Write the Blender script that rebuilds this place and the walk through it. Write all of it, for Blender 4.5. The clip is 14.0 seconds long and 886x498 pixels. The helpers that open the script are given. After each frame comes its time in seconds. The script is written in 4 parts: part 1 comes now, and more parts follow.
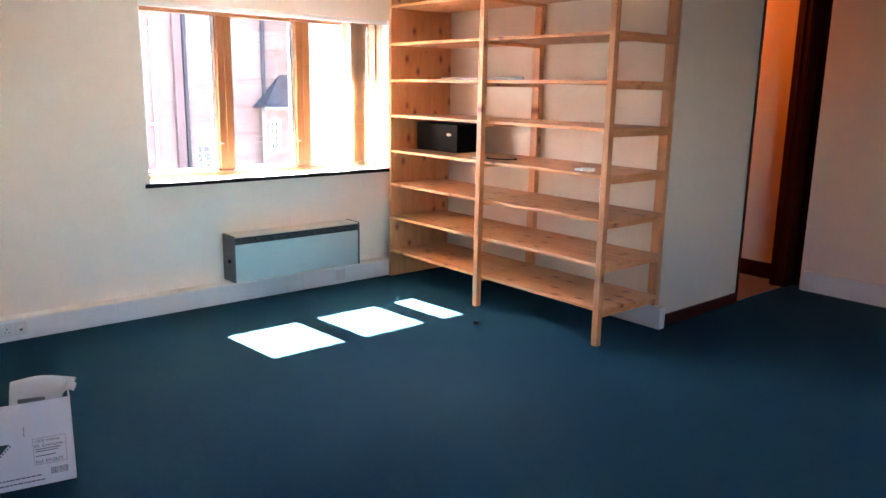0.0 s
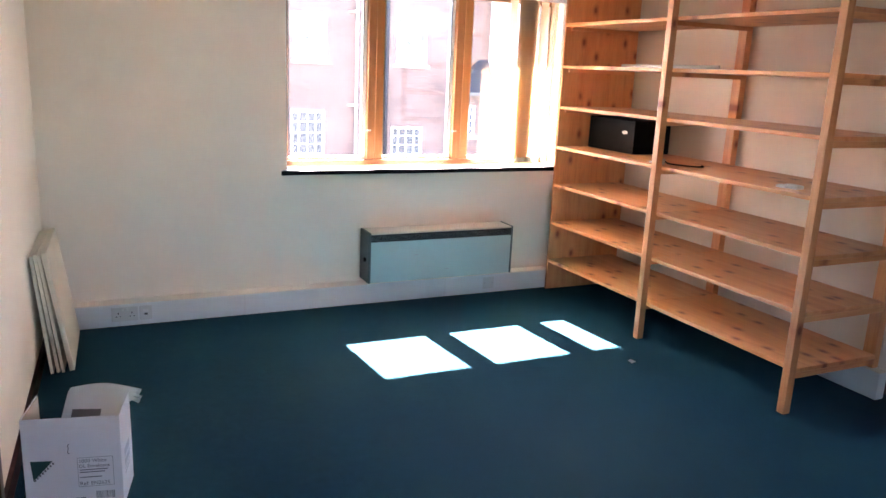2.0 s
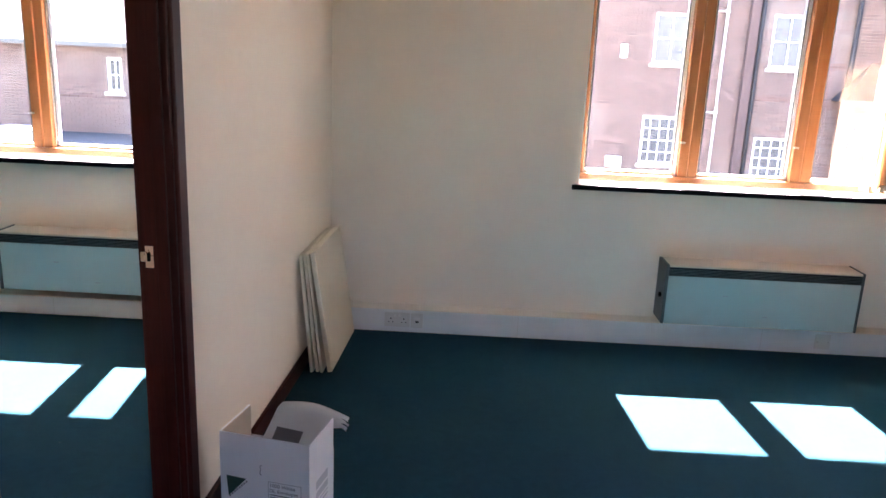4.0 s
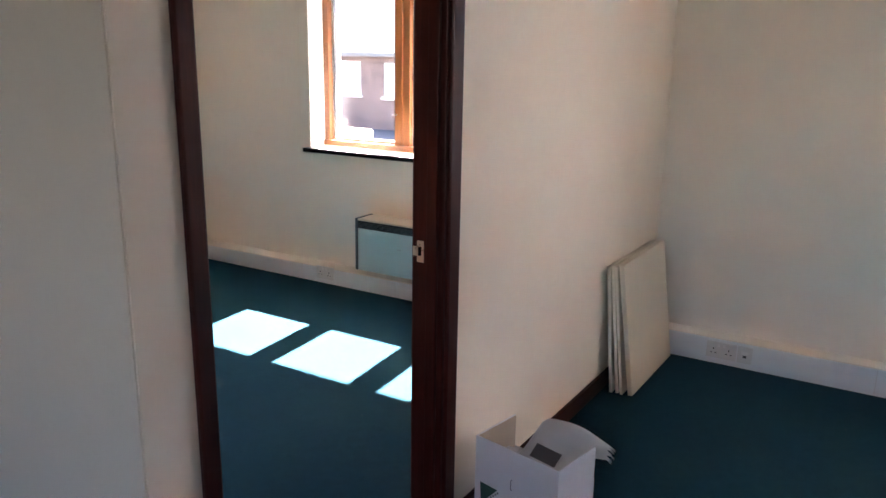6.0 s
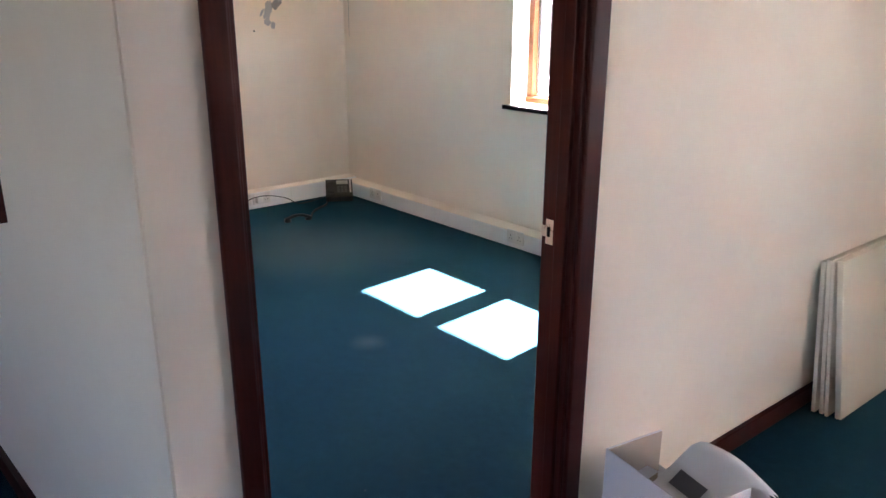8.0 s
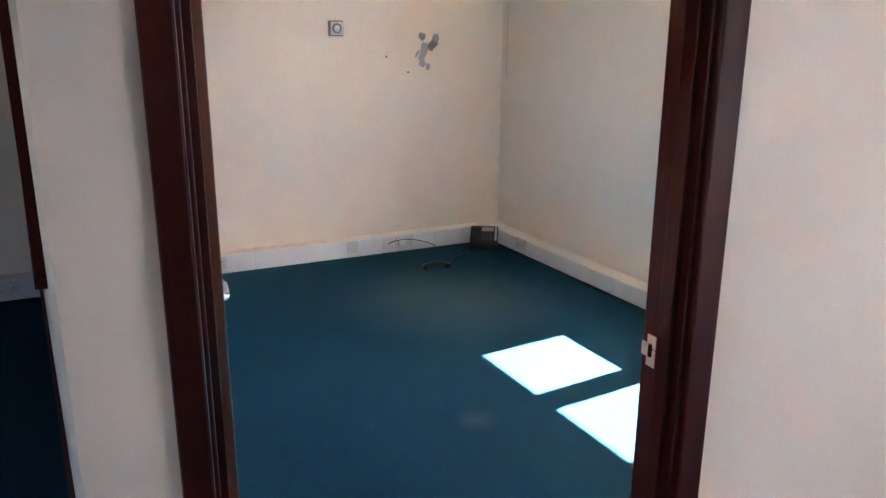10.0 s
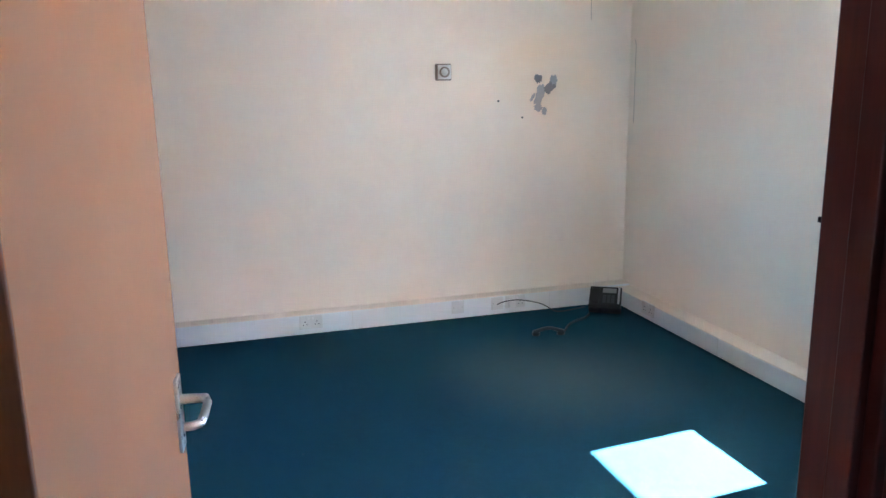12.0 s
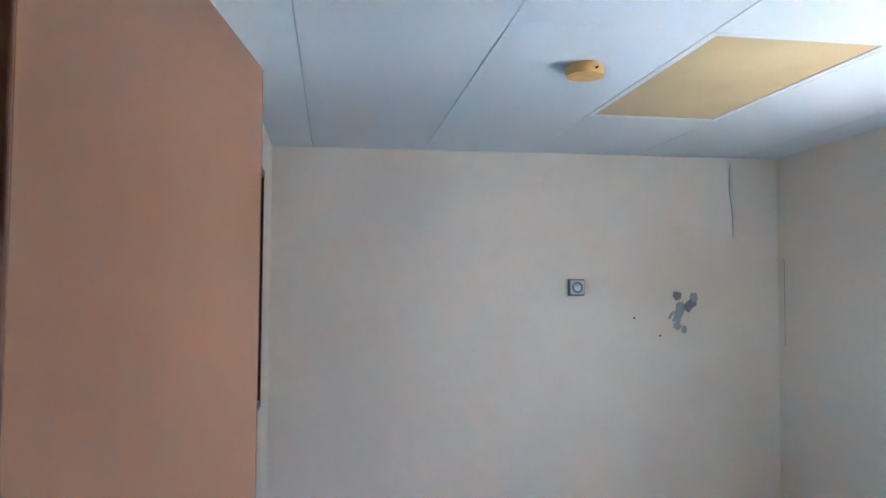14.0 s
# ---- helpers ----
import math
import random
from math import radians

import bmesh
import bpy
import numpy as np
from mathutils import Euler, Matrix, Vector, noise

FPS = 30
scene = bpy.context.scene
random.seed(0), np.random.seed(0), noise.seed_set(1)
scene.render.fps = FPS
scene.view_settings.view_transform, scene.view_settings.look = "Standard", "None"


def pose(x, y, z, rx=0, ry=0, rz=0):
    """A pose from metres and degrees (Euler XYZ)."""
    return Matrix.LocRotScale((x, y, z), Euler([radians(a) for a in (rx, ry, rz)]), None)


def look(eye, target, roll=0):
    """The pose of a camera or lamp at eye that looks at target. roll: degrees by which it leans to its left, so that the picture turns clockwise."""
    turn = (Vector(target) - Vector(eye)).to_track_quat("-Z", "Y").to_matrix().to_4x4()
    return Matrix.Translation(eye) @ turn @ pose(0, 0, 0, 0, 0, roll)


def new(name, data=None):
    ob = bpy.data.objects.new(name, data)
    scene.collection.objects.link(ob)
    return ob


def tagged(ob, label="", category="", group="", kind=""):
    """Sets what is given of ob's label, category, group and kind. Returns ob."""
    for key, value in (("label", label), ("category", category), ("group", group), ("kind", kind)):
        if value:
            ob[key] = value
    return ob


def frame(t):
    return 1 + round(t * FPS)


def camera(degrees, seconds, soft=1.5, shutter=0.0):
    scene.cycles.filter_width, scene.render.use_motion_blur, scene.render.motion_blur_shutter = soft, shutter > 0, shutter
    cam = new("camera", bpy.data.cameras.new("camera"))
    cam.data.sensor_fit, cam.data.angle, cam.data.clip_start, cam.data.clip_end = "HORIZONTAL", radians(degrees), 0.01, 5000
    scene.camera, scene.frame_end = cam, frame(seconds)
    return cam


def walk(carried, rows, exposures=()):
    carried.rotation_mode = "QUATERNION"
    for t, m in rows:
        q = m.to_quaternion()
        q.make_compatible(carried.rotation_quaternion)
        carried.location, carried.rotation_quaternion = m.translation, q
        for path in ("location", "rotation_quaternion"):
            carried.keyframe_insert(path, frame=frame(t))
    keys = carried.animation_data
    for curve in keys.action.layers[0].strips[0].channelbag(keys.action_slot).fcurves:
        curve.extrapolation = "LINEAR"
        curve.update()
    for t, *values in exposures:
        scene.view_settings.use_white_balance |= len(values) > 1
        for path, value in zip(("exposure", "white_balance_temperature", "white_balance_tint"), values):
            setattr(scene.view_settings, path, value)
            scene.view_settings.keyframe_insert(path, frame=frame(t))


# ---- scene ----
cam = camera(60.8, 14.0)
PATH = [
    (0, (-0.502, -4.97, 1.546), (0.763, -3.478, 1.128), 1.0),
    (0.5, (-0.323, -4.844, 1.549), (0.883, -3.307, 1.12), 1.2),
    (1, (-0.164, -4.734, 1.545), (0.901, -3.104, 1.091), 0.7),
    (1.5, (-0.002, -4.654, 1.526), (0.924, -2.941, 1.073), 2.0),
    (2, (0.141, -4.539, 1.544), (0.972, -2.779, 1.08), 2.6),
    (2.5, (0.239, -4.416, 1.545), (0.938, -2.601, 1.078), 3.0),
    (3, (0.341, -4.305, 1.54), (0.846, -2.428, 1.068), 2.2),
    (3.5, (0.44, -4.184, 1.532), (0.638, -2.254, 1.049), 3.3),
    (3.7, (0.523, -4.128, 1.534), (0.623, -2.191, 1.047), 3.1),
    (5.8, (0.819, -3.796, 1.501), (-0.117, -2.098, 1.009), 0.5),
    (6, (0.863, -3.788, 1.497), (-0.121, -2.119, 1.001), 1.0),
    (6.5, (0.891, -3.695, 1.472), (-0.231, -2.13, 0.933), 1.6),
    (7, (0.902, -3.567, 1.476), (-0.309, -2.088, 0.886), 1.9),
    (7.5, (0.91, -3.484, 1.483), (-0.461, -2.169, 0.86), 0.1),
    (7.7, (0.93, -3.433, 1.481), (-0.477, -2.154, 0.862), -0.0),
    (9.8, (0.8, -3.046, 1.51), (-0.879, -2.111, 0.957), 0.6),
    (10, (0.762, -2.963, 1.524), (-0.959, -2.094, 0.993), 0.3),
    (10.5, (0.707, -2.832, 1.553), (-1.074, -2.047, 1.091), 0.2),
    (11, (0.639, -2.727, 1.527), (-1.184, -2.03, 1.093), -0.4),
    (11.5, (0.494, -2.658, 1.537), (-1.367, -2.066, 1.104), -1.0),
    (12, (0.354, -2.597, 1.518), (-1.523, -2.052, 1.096), -1.0),
    (12.5, (0.257, -2.508, 1.543), (-1.665, -2.15, 1.122), 0.3),
    (13, (0.206, -2.502, 1.557), (-1.761, -2.255, 1.291), 0.1),
    (13.5, (0.204, -2.527, 1.611), (-1.783, -2.3, 1.565), 0.3),
    (14, (0.221, -2.531, 1.613), (-1.765, -2.318, 1.708), 0.4),
]
EXPOSURES = [(0.0, 6.75, 6550, 23), (1.5, 6.56, 6600, 23), (3.0, 6.17, 6600, 24), (3.7, 5.97, 6550, 24), (6.0, 5.87, 6600, 24), (6.5, 6.07, 6500, 24), (7.5, 6.42, 6400, 24), (10.0, 6.31, 6000, 22), (11.5, 6.54, 5570, 18), (12.5, 6.56, 5380, 16), (13.2, 6.34, 5170, 14), (14.0, 6.0, 5080, 11)]
walk(cam, [(t, look(eye, target, roll)) for t, eye, target, roll in PATH], EXPOSURES)

# ---- world, sun, lamps ----
TO_SUN = Vector((-0.086, 1.0, 1.17)).normalized()
world = bpy.data.worlds.new("sky")
scene.world = world
world.use_nodes = True
wt = world.node_tree
wt.nodes.clear()
sky = wt.nodes.new("ShaderNodeTexSky")
sky.sky_type = "NISHITA"
sky.sun_disc = False
sky.sun_elevation = math.asin(TO_SUN.z)
sky.sun_rotation = math.atan2(TO_SUN.x, TO_SUN.y)
bg = wt.nodes.new("ShaderNodeBackground")
bg.inputs["Strength"].default_value = 0.05
wo = wt.nodes.new("ShaderNodeOutputWorld")
wt.links.new(sky.outputs[0], bg.inputs[0])
wt.links.new(bg.outputs[0], wo.inputs[0])

sun = new("sun", bpy.data.lights.new("sun", "SUN"))
sun.data.energy = 5.0
sun.data.angle = radians(0.5)
sun.data.color = (1.0, 0.95, 0.87)
sun.matrix_world = look(TO_SUN * 40, (0, 0, 0))

lobby = new("lobby_lamp", bpy.data.lights.new("lobby_lamp", "POINT"))
lobby.data.energy = 0.062
lobby.data.color = (1.0, 0.22, 0.012)
lobby.data.shadow_soft_size = 0.12
lobby.location = (5.0, -1.55, 2.2)


# ---- materials ----
class Mat:
    """A small builder for procedural materials."""

    def __init__(self, name, rough=0.6, metal=0.0, coords="Object", scale=(1, 1, 1), spec=0.5):
        self.m = bpy.data.materials.new(name)
        self.m.use_nodes = True
        self.t = self.m.node_tree
        self.b = self.t.nodes["Principled BSDF"]
        self.b.inputs["Roughness"].default_value = rough
        self.b.inputs["Metallic"].default_value = metal
        self.b.inputs["Specular IOR Level"].default_value = spec
        tc = self.t.nodes.new("ShaderNodeTexCoord")
        mp = self.t.nodes.new("ShaderNodeMapping")
        mp.inputs["Scale"].default_value = scale
        self.t.links.new(tc.outputs[coords], mp.inputs[0])
        self.v = mp.outputs[0]

    def link(self, a, b):
        self.t.links.new(a, b)

    def noise(self, scale, detail=4, rough=0.5, vec=None, distort=0.0):
        n = self.t.nodes.new("ShaderNodeTexNoise")
        n.inputs["Scale"].default_value = scale
        n.inputs["Detail"].default_value = detail
        n.inputs["Roughness"].default_value = rough
        n.inputs["Distortion"].default_value = distort
        self.link(vec or self.v, n.inputs["Vector"])
        return n.outputs["Fac"]

    def voronoi(self, scale, vec=None, feature="F1", out="Distance"):
        n = self.t.nodes.new("ShaderNodeTexVoronoi")
        n.feature = feature
        n.inputs["Scale"].default_value = scale
        self.link(vec or self.v, n.inputs["Vector"])
        return n.outputs[out]

    def scaled(self, scale, loc=(0, 0, 0)):
        mp = self.t.nodes.new("ShaderNodeMapping")
        mp.inputs["Scale"].default_value = scale
        mp.inputs["Location"].default_value = loc
        self.link(self.v, mp.inputs[0])
        return mp.outputs[0]

    def ramp(self, fac, stops):
        r = self.t.nodes.new("ShaderNodeValToRGB")
        e = r.color_ramp.elements
        while len(e) < len(stops):
            e.new(0.5)
        for el, (p, c) in zip(e, stops):
            el.position = p
            el.color = (*c, 1) if len(c) == 3 else c
        self.link(fac, r.inputs[0])
        return r.outputs[0]

    def mix(self, fac, a, b, mode="MIX"):
        n = self.t.nodes.new("ShaderNodeMix")
        n.data_type = "RGBA"
        n.blend_type = mode
        for value, socket in ((fac, n.inputs[0]), (a, n.inputs[6]), (b, n.inputs[7])):
            if isinstance(value, (int, float)):
                socket.default_value = value
            elif isinstance(value, tuple):
                socket.default_value = (*value, 1)
            else:
                self.link(value, socket)
        return n.outputs[2]

    def math(self, op, a, b=0.0, clamp=False):
        n = self.t.nodes.new("ShaderNodeMath")
        n.operation = op
        n.use_clamp = clamp
        for value, socket in ((a, n.inputs[0]), (b, n.inputs[1])):
            if isinstance(value, (int, float)):
                socket.default_value = value
            else:
                self.link(value, socket)
        return n.outputs[0]

    def random(self):
        return self.t.nodes.new("ShaderNodeObjectInfo").outputs["Random"]

    def color(self, c):
        if isinstance(c, tuple):
            self.b.inputs["Base Color"].default_value = (*c, 1)
        else:
            self.link(c, self.b.inputs["Base Color"])
        return self

    def rough(self, r):
        self.link(r, self.b.inputs["Roughness"])
        return self

    def bump(self, height, strength=0.2, distance=0.002):
        n = self.t.nodes.new("ShaderNodeBump")
        n.inputs["Strength"].default_value = strength
        n.inputs["Distance"].default_value = distance
        self.link(height, n.inputs["Height"])
        self.link(n.outputs[0], self.b.inputs["Normal"])
        return self


def lerp(c, k):
    return tuple(v * k for v in c)


def paint(name, c, rough=0.75, var=0.06, bump=0.12, grain=260.0):
    m = Mat(name, rough, coords="Object")
    big = m.noise(0.9, 3)
    mid = m.noise(7.0, 5, 0.65)
    col = m.ramp(m.mix(0.4, big, mid), [(0.3, lerp(c, 1 - var)), (0.7, lerp(c, 1 + var * 0.4))])
    m.color(col)
    m.bump(m.noise(grain, 3, 0.6), bump, 0.0012)
    m.rough(m.ramp(mid, [(0.3, (rough - 0.08,) * 3), (0.7, (rough + 0.08,) * 3)]))
    return m.m


WALL = paint("cream_wall_paint", (0.86, 0.75, 0.625))


def stained_wall():
    """Cream paint with a yellowed damp patch and a duller repainted band."""
    m = Mat("stained_wall_paint", 0.75)
    c = (0.86, 0.75, 0.625)
    big, mid = m.noise(0.9, 3), m.noise(7.0, 5, 0.65)
    col = m.ramp(m.mix(0.4, big, mid), [(0.3, lerp(c, 0.94)), (0.7, lerp(c, 1.024))])
    sep = m.t.nodes.new("ShaderNodeSeparateXYZ")
    m.link(m.v, sep.inputs[0])
    wob = m.math("MULTIPLY", m.math("SUBTRACT", m.noise(2.6, 4, 0.6), 0.5), 0.7)
    for cy, cz, ry, rz, k, tone in ((-0.50, 1.62, 0.52, 0.42, 0.42, (0.74, 0.58, 0.40)), (-2.30, 2.30, 0.42, 0.55, 0.30, (0.70, 0.62, 0.52)), (-0.12, 0.75, 0.20, 0.9, 0.30, (0.76, 0.63, 0.47))):
        u = m.math("DIVIDE", m.math("SUBTRACT", sep.outputs[1], cy), ry)
        w = m.math("DIVIDE", m.math("SUBTRACT", sep.outputs[2], cz), rz)
        d = m.math("ADD", m.math("POWER", m.math("ADD", m.math("MULTIPLY", u, u), m.math("MULTIPLY", w, w)), 0.5), wob)
        col = m.mix(m.ramp(d, [(0.35, (k, k, k)), (1.0, (0, 0, 0))]), col, tone)
    m.color(col)
    m.bump(m.noise(260.0, 3, 0.6), 0.12, 0.0012)
    return m.m


STAINED = stained_wall()
WHITE = paint("white_gloss_paint", (0.80, 0.81, 0.81), 0.4, 0.05, 0.04)
SILL = paint("weathered_sill_paint", (0.36, 0.355, 0.34), 0.6, 0.15, 0.06)
REVEAL = paint("white_reveal_paint", (0.84, 0.83, 0.79))
TILE = paint("ceiling_tile_paint", (0.74, 0.755, 0.755), 0.9, 0.03, 0.5, 420.0)
PLASTIC = paint("white_plastic", (0.78, 0.77, 0.74), 0.35, 0.02, 0.0)
SOCKET = paint("socket_plastic", (0.70, 0.69, 0.66), 0.35, 0.02, 0.0)
BLACK = paint("black_plastic", (0.0028, 0.0028, 0.0035), 0.6, 0.2, 0.1)
BLACK.node_tree.nodes["Principled BSDF"].inputs["Specular IOR Level"].default_value = 0.08
PHONE = paint("phone_plastic", (0.0065, 0.006, 0.0065), 0.42, 0.25, 0.1)
CABLE = paint("dark_cable_sheath", (0.030, 0.030, 0.032), 0.5, 0.1, 0.0)
BOARD = paint("board_facing", (0.80, 0.70, 0.55), 0.7, 0.08, 0.2)
PAPER = paint("white_card", (0.78, 0.77, 0.78), 0.8, 0.05, 0.05)
CARD = paint("inner_card", (0.52, 0.42, 0.33), 0.9, 0.1, 0.2)
POLY = paint("packing_foam", (0.88, 0.88, 0.89), 0.6, 0.06, 0.3, 60.0)
INK = paint("printed_ink", (0.16, 0.16, 0.17), 0.7, 0.15, 0.0)
SIDEPRINT = paint("faded_print", (0.52, 0.53, 0.56), 0.7, 0.1, 0.0)
GREEN = paint("printed_green", (0.01, 0.055, 0.045), 0.7, 0.1, 0.0)
ENVELOPE = paint("grey_envelope_window", (0.20, 0.19, 0.21), 0.5, 0.06, 0.0)
PLASTER = paint("bare_plaster", (0.46, 0.44, 0.43), 0.95, 0.25, 0.15, 60.0)
PLASTER2 = paint("dark_bare_plaster", (0.30, 0.28, 0.27), 0.95, 0.25, 0.15, 60.0)
STAND = paint("brown_grey_plastic", (0.25, 0.20, 0.16), 0.5, 0.1, 0.0)
CRACK = paint("crack_shadow", (0.16, 0.15, 0.13), 0.95, 0.2, 0.0)
DETECTOR = paint("yellowed_plastic", (0.72, 0.42, 0.14), 0.45, 0.12, 0.05)
HEATER = paint("heater_panel", (0.46, 0.52, 0.48), 0.42, 0.05, 0.06)
HEATERTOP = paint("heater_top", (0.62, 0.53, 0.42), 0.5, 0.08, 0.05)
HEATERSIDE = paint("heater_side", (0.07, 0.075, 0.075), 0.5, 0.2, 0.1)
SLATE = paint("slate", (0.030, 0.032, 0.036), 0.95, 0.4, 0.5, 30.0)
SLATE.node_tree.nodes["Principled BSDF"].inputs["Specular IOR Level"].default_value = 0.1
# paler copy of the slate, with the overexposed sun put into its colour
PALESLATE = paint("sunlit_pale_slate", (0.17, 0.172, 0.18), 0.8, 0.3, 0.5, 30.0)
LEAD = paint("flat_roof_felt", (0.045, 0.047, 0.05), 0.85, 0.25, 0.5, 20.0)
RENDER = paint("pale_render", (0.42, 0.41, 0.39), 0.9, 0.1, 0.3, 50.0)
DARKGLASS = paint("dark_window_glass", (0.05, 0.055, 0.065), 0.15, 0.3, 0.0)
PALEWALL = paint("plain_bright_white", (0.78, 0.77, 0.74), 0.9, 0.06, 0.3, 40.0)
NET = paint("net_curtained_glass", (0.075, 0.076, 0.08), 0.3, 0.3, 0.0)
GROUND = paint("pale_bounce_ground", (0.30, 0.29, 0.27), 0.9, 0.3, 0.5, 40.0)
# lobby wall colour, tinted orange to deepen the lamp's glow
LOBBY = paint("lamp_tinted_lobby_wall", (0.78, 0.47, 0.20))
TAN = paint("tan_lobby_carpet", (0.30, 0.19, 0.10), 0.95, 0.15, 0.6, 400.0)


def carpet():
    m = Mat("teal_carpet", 1.0, spec=0.06)
    fine = m.noise(520.0, 3, 0.7)
    mid = m.noise(26.0, 6, 0.7)
    big = m.noise(1.1, 4, 0.6)
    base = m.ramp(m.mix(0.5, fine, mid), [(0.30, (0.0026, 0.0124, 0.0195)), (0.55, (0.0064, 0.0262, 0.0425)), (0.75, (0.0118, 0.041, 0.062))])
    worn = m.ramp(big, [(0.42, (0, 0, 0)), (0.75, (0.30, 0.30, 0.30))])
    col = m.mix(worn, base, (0.013, 0.058, 0.064))
    for cx, cy, r, k in ((-3.15, -0.95, 0.75, 0.36), (-1.72, -1.55, 0.1, 0.35), (1.9, -2.3, 0.9, 0.10)):
        d = m.t.nodes.new("ShaderNodeVectorMath")
        d.operation = "DISTANCE"
        m.link(m.v, d.inputs[0])
        d.inputs[1].default_value = (cx, cy, 0)
        wob = m.math("ADD", d.outputs["Value"], m.math("MULTIPLY", m.math("SUBTRACT", mid, 0.5), r * 0.9))
        mask = m.ramp(m.math("DIVIDE", wob, r), [(0.1, (k, k, k)), (1.0, (0, 0, 0))])
        col = m.mix(mask, col, (0.10, 0.12, 0.11))
    lint = m.ramp(m.voronoi(5.0), [(0.0, (1, 1, 1)), (0.012, (1, 1, 1)), (0.016, (0, 0, 0))])
    col = m.mix(m.math("MULTIPLY", lint, 0.5), col, (0.3, 0.3, 0.28))
    m.color(col)
    m.b.inputs["Sheen Weight"].default_value = 0.17
    m.b.inputs["Sheen Roughness"].default_value = 0.5
    m.b.inputs["Sheen Tint"].default_value = (0.06, 0.42, 0.56, 1)
    m.bump(m.mix(0.3, fine, mid), 0.7, 0.004)
    return m.m


CARPET = carpet()


def timber(name, axis, light, mid, dark, knots=True, rough=0.42, ring=14.0, coat=0.2, relief=0.12):
    stretch = [1.0, 1.0, 1.0]
    stretch["xyz".index(axis)] = 0.07
    m = Mat(name, rough)
    seed = m.t.nodes.new("ShaderNodeVectorMath")
    seed.operation = "ADD"
    shift = m.t.nodes.new("ShaderNodeCombineXYZ")
    r = m.random()
    for n in range(3):
        m.link(m.math("MULTIPLY", r, 7.3 + 3.1 * n), shift.inputs[n])
    m.link(m.v, seed.inputs[0])
    m.link(shift.outputs[0], seed.inputs[1])
    m.v = seed.outputs[0]
    long = m.scaled(tuple(stretch))
    warp = m.noise(3.0, 3, 0.5, long)
    rings = m.noise(ring, 2, 0.4, long, 1.5)
    fine = m.noise(160.0, 4, 0.7, long)
    fac = m.mix(0.35, m.mix(0.5, rings, warp), fine)
    col = m.ramp(fac, [(0.33, dark), (0.5, mid), (0.68, light)])
    if knots:
        sep = m.t.nodes.new("ShaderNodeSeparateXYZ")
        m.link(m.v, sep.inputs[0])
        flat = m.t.nodes.new("ShaderNodeCombineXYZ")
        along = "xyz".index(axis)
        m.link(sep.outputs[1 if axis == "x" else 0], flat.inputs[0])
        m.link(m.math("MULTIPLY", sep.outputs[along], 0.6), flat.inputs[1])
        cell = m.t.nodes.new("ShaderNodeTexVoronoi")
        cell.voronoi_dimensions = "2D"
        cell.inputs["Scale"].default_value = 6.2
        cell.inputs["Randomness"].default_value = 1.0
        m.link(flat.outputs[0], cell.inputs["Vector"])
        kv = cell.outputs["Distance"]
        knot = m.ramp(m.math("ADD", kv, m.math("MULTIPLY", m.math("SUBTRACT", warp, 0.5), 0.10)), [(0.05, (1, 1, 1)), (0.10, (0.45, 0.45, 0.45)), (0.19, (0, 0, 0))])
        keep = m.ramp(m.noise(2.3, 1), [(0.40, (0, 0, 0)), (0.46, (0.9, 0.9, 0.9))])
        col = m.mix(m.math("MULTIPLY", knot, keep), col, (dark[0] * 0.42, dark[1] * 0.26, dark[2] * 0.3))
    tone = m.ramp(r, [(0.0, (0.9, 0.9, 0.9)), (1.0, (1.08, 1.06, 1.02))])
    m.color(m.mix(1.0, col, tone, "MULTIPLY"))
    m.b.inputs["Coat Weight"].default_value = coat
    m.b.inputs["Coat Roughness"].default_value = 0.25
    m.bump(fine, relief, 0.001)
    m.rough(m.ramp(fine, [(0.3, (rough - 0.65 * relief,) * 3), (0.7, (rough + 0.8 * relief,) * 3)]))
    return m.m


PINE = {a: timber("varnished_pine_" + a, a, (0.80, 0.42, 0.20), (0.72, 0.32, 0.13), (0.55, 0.195, 0.07)) for a in "xyz"}
FRAME = {a: timber("window_softwood_" + a, a, (0.34, 0.142, 0.050), (0.285, 0.108, 0.034), (0.22, 0.076, 0.023), False, 0.45) for a in "xyz"}
MAHOG = {a: timber("mahogany_stain_" + a, a, (0.074, 0.0105, 0.0065), (0.048, 0.0062, 0.0040), (0.026, 0.0034, 0.0024), False, 0.40, 22.0, 0.0, 0.05) for a in "xyz"}
for stain in MAHOG.values():
    stain.node_tree.nodes["Principled BSDF"].inputs["Specular IOR Level"].default_value = 0.22
VENEER = timber("beech_veneer", "z", (0.318, 0.152, 0.076), (0.308, 0.146, 0.071), (0.292, 0.136, 0.065), False, 0.46, 5.0, 0.08, 0.02)
LIPPING = timber("door_lipping", "z", (0.21, 0.078, 0.033), (0.155, 0.054, 0.022), (0.105, 0.036, 0.015), False, 0.45)


def metal(name, c, rough):
    m = Mat(name, rough, 1.0)
    n = m.noise(40.0, 4, 0.7)
    m.color(m.ramp(n, [(0.3, lerp(c, 0.92)), (0.7, c)]))
    m.rough(m.ramp(n, [(0.3, (rough * 0.8,) * 3), (0.7, (rough * 1.3,) * 3)]))
    return m.m


STEEL = metal("satin_aluminium", (0.72, 0.70, 0.67), 0.30)
BRASS = metal("worn_strike_metal", (0.75, 0.62, 0.5), 0.3)
GREYMETAL = metal("grey_metal", (0.5, 0.48, 0.46), 0.35)


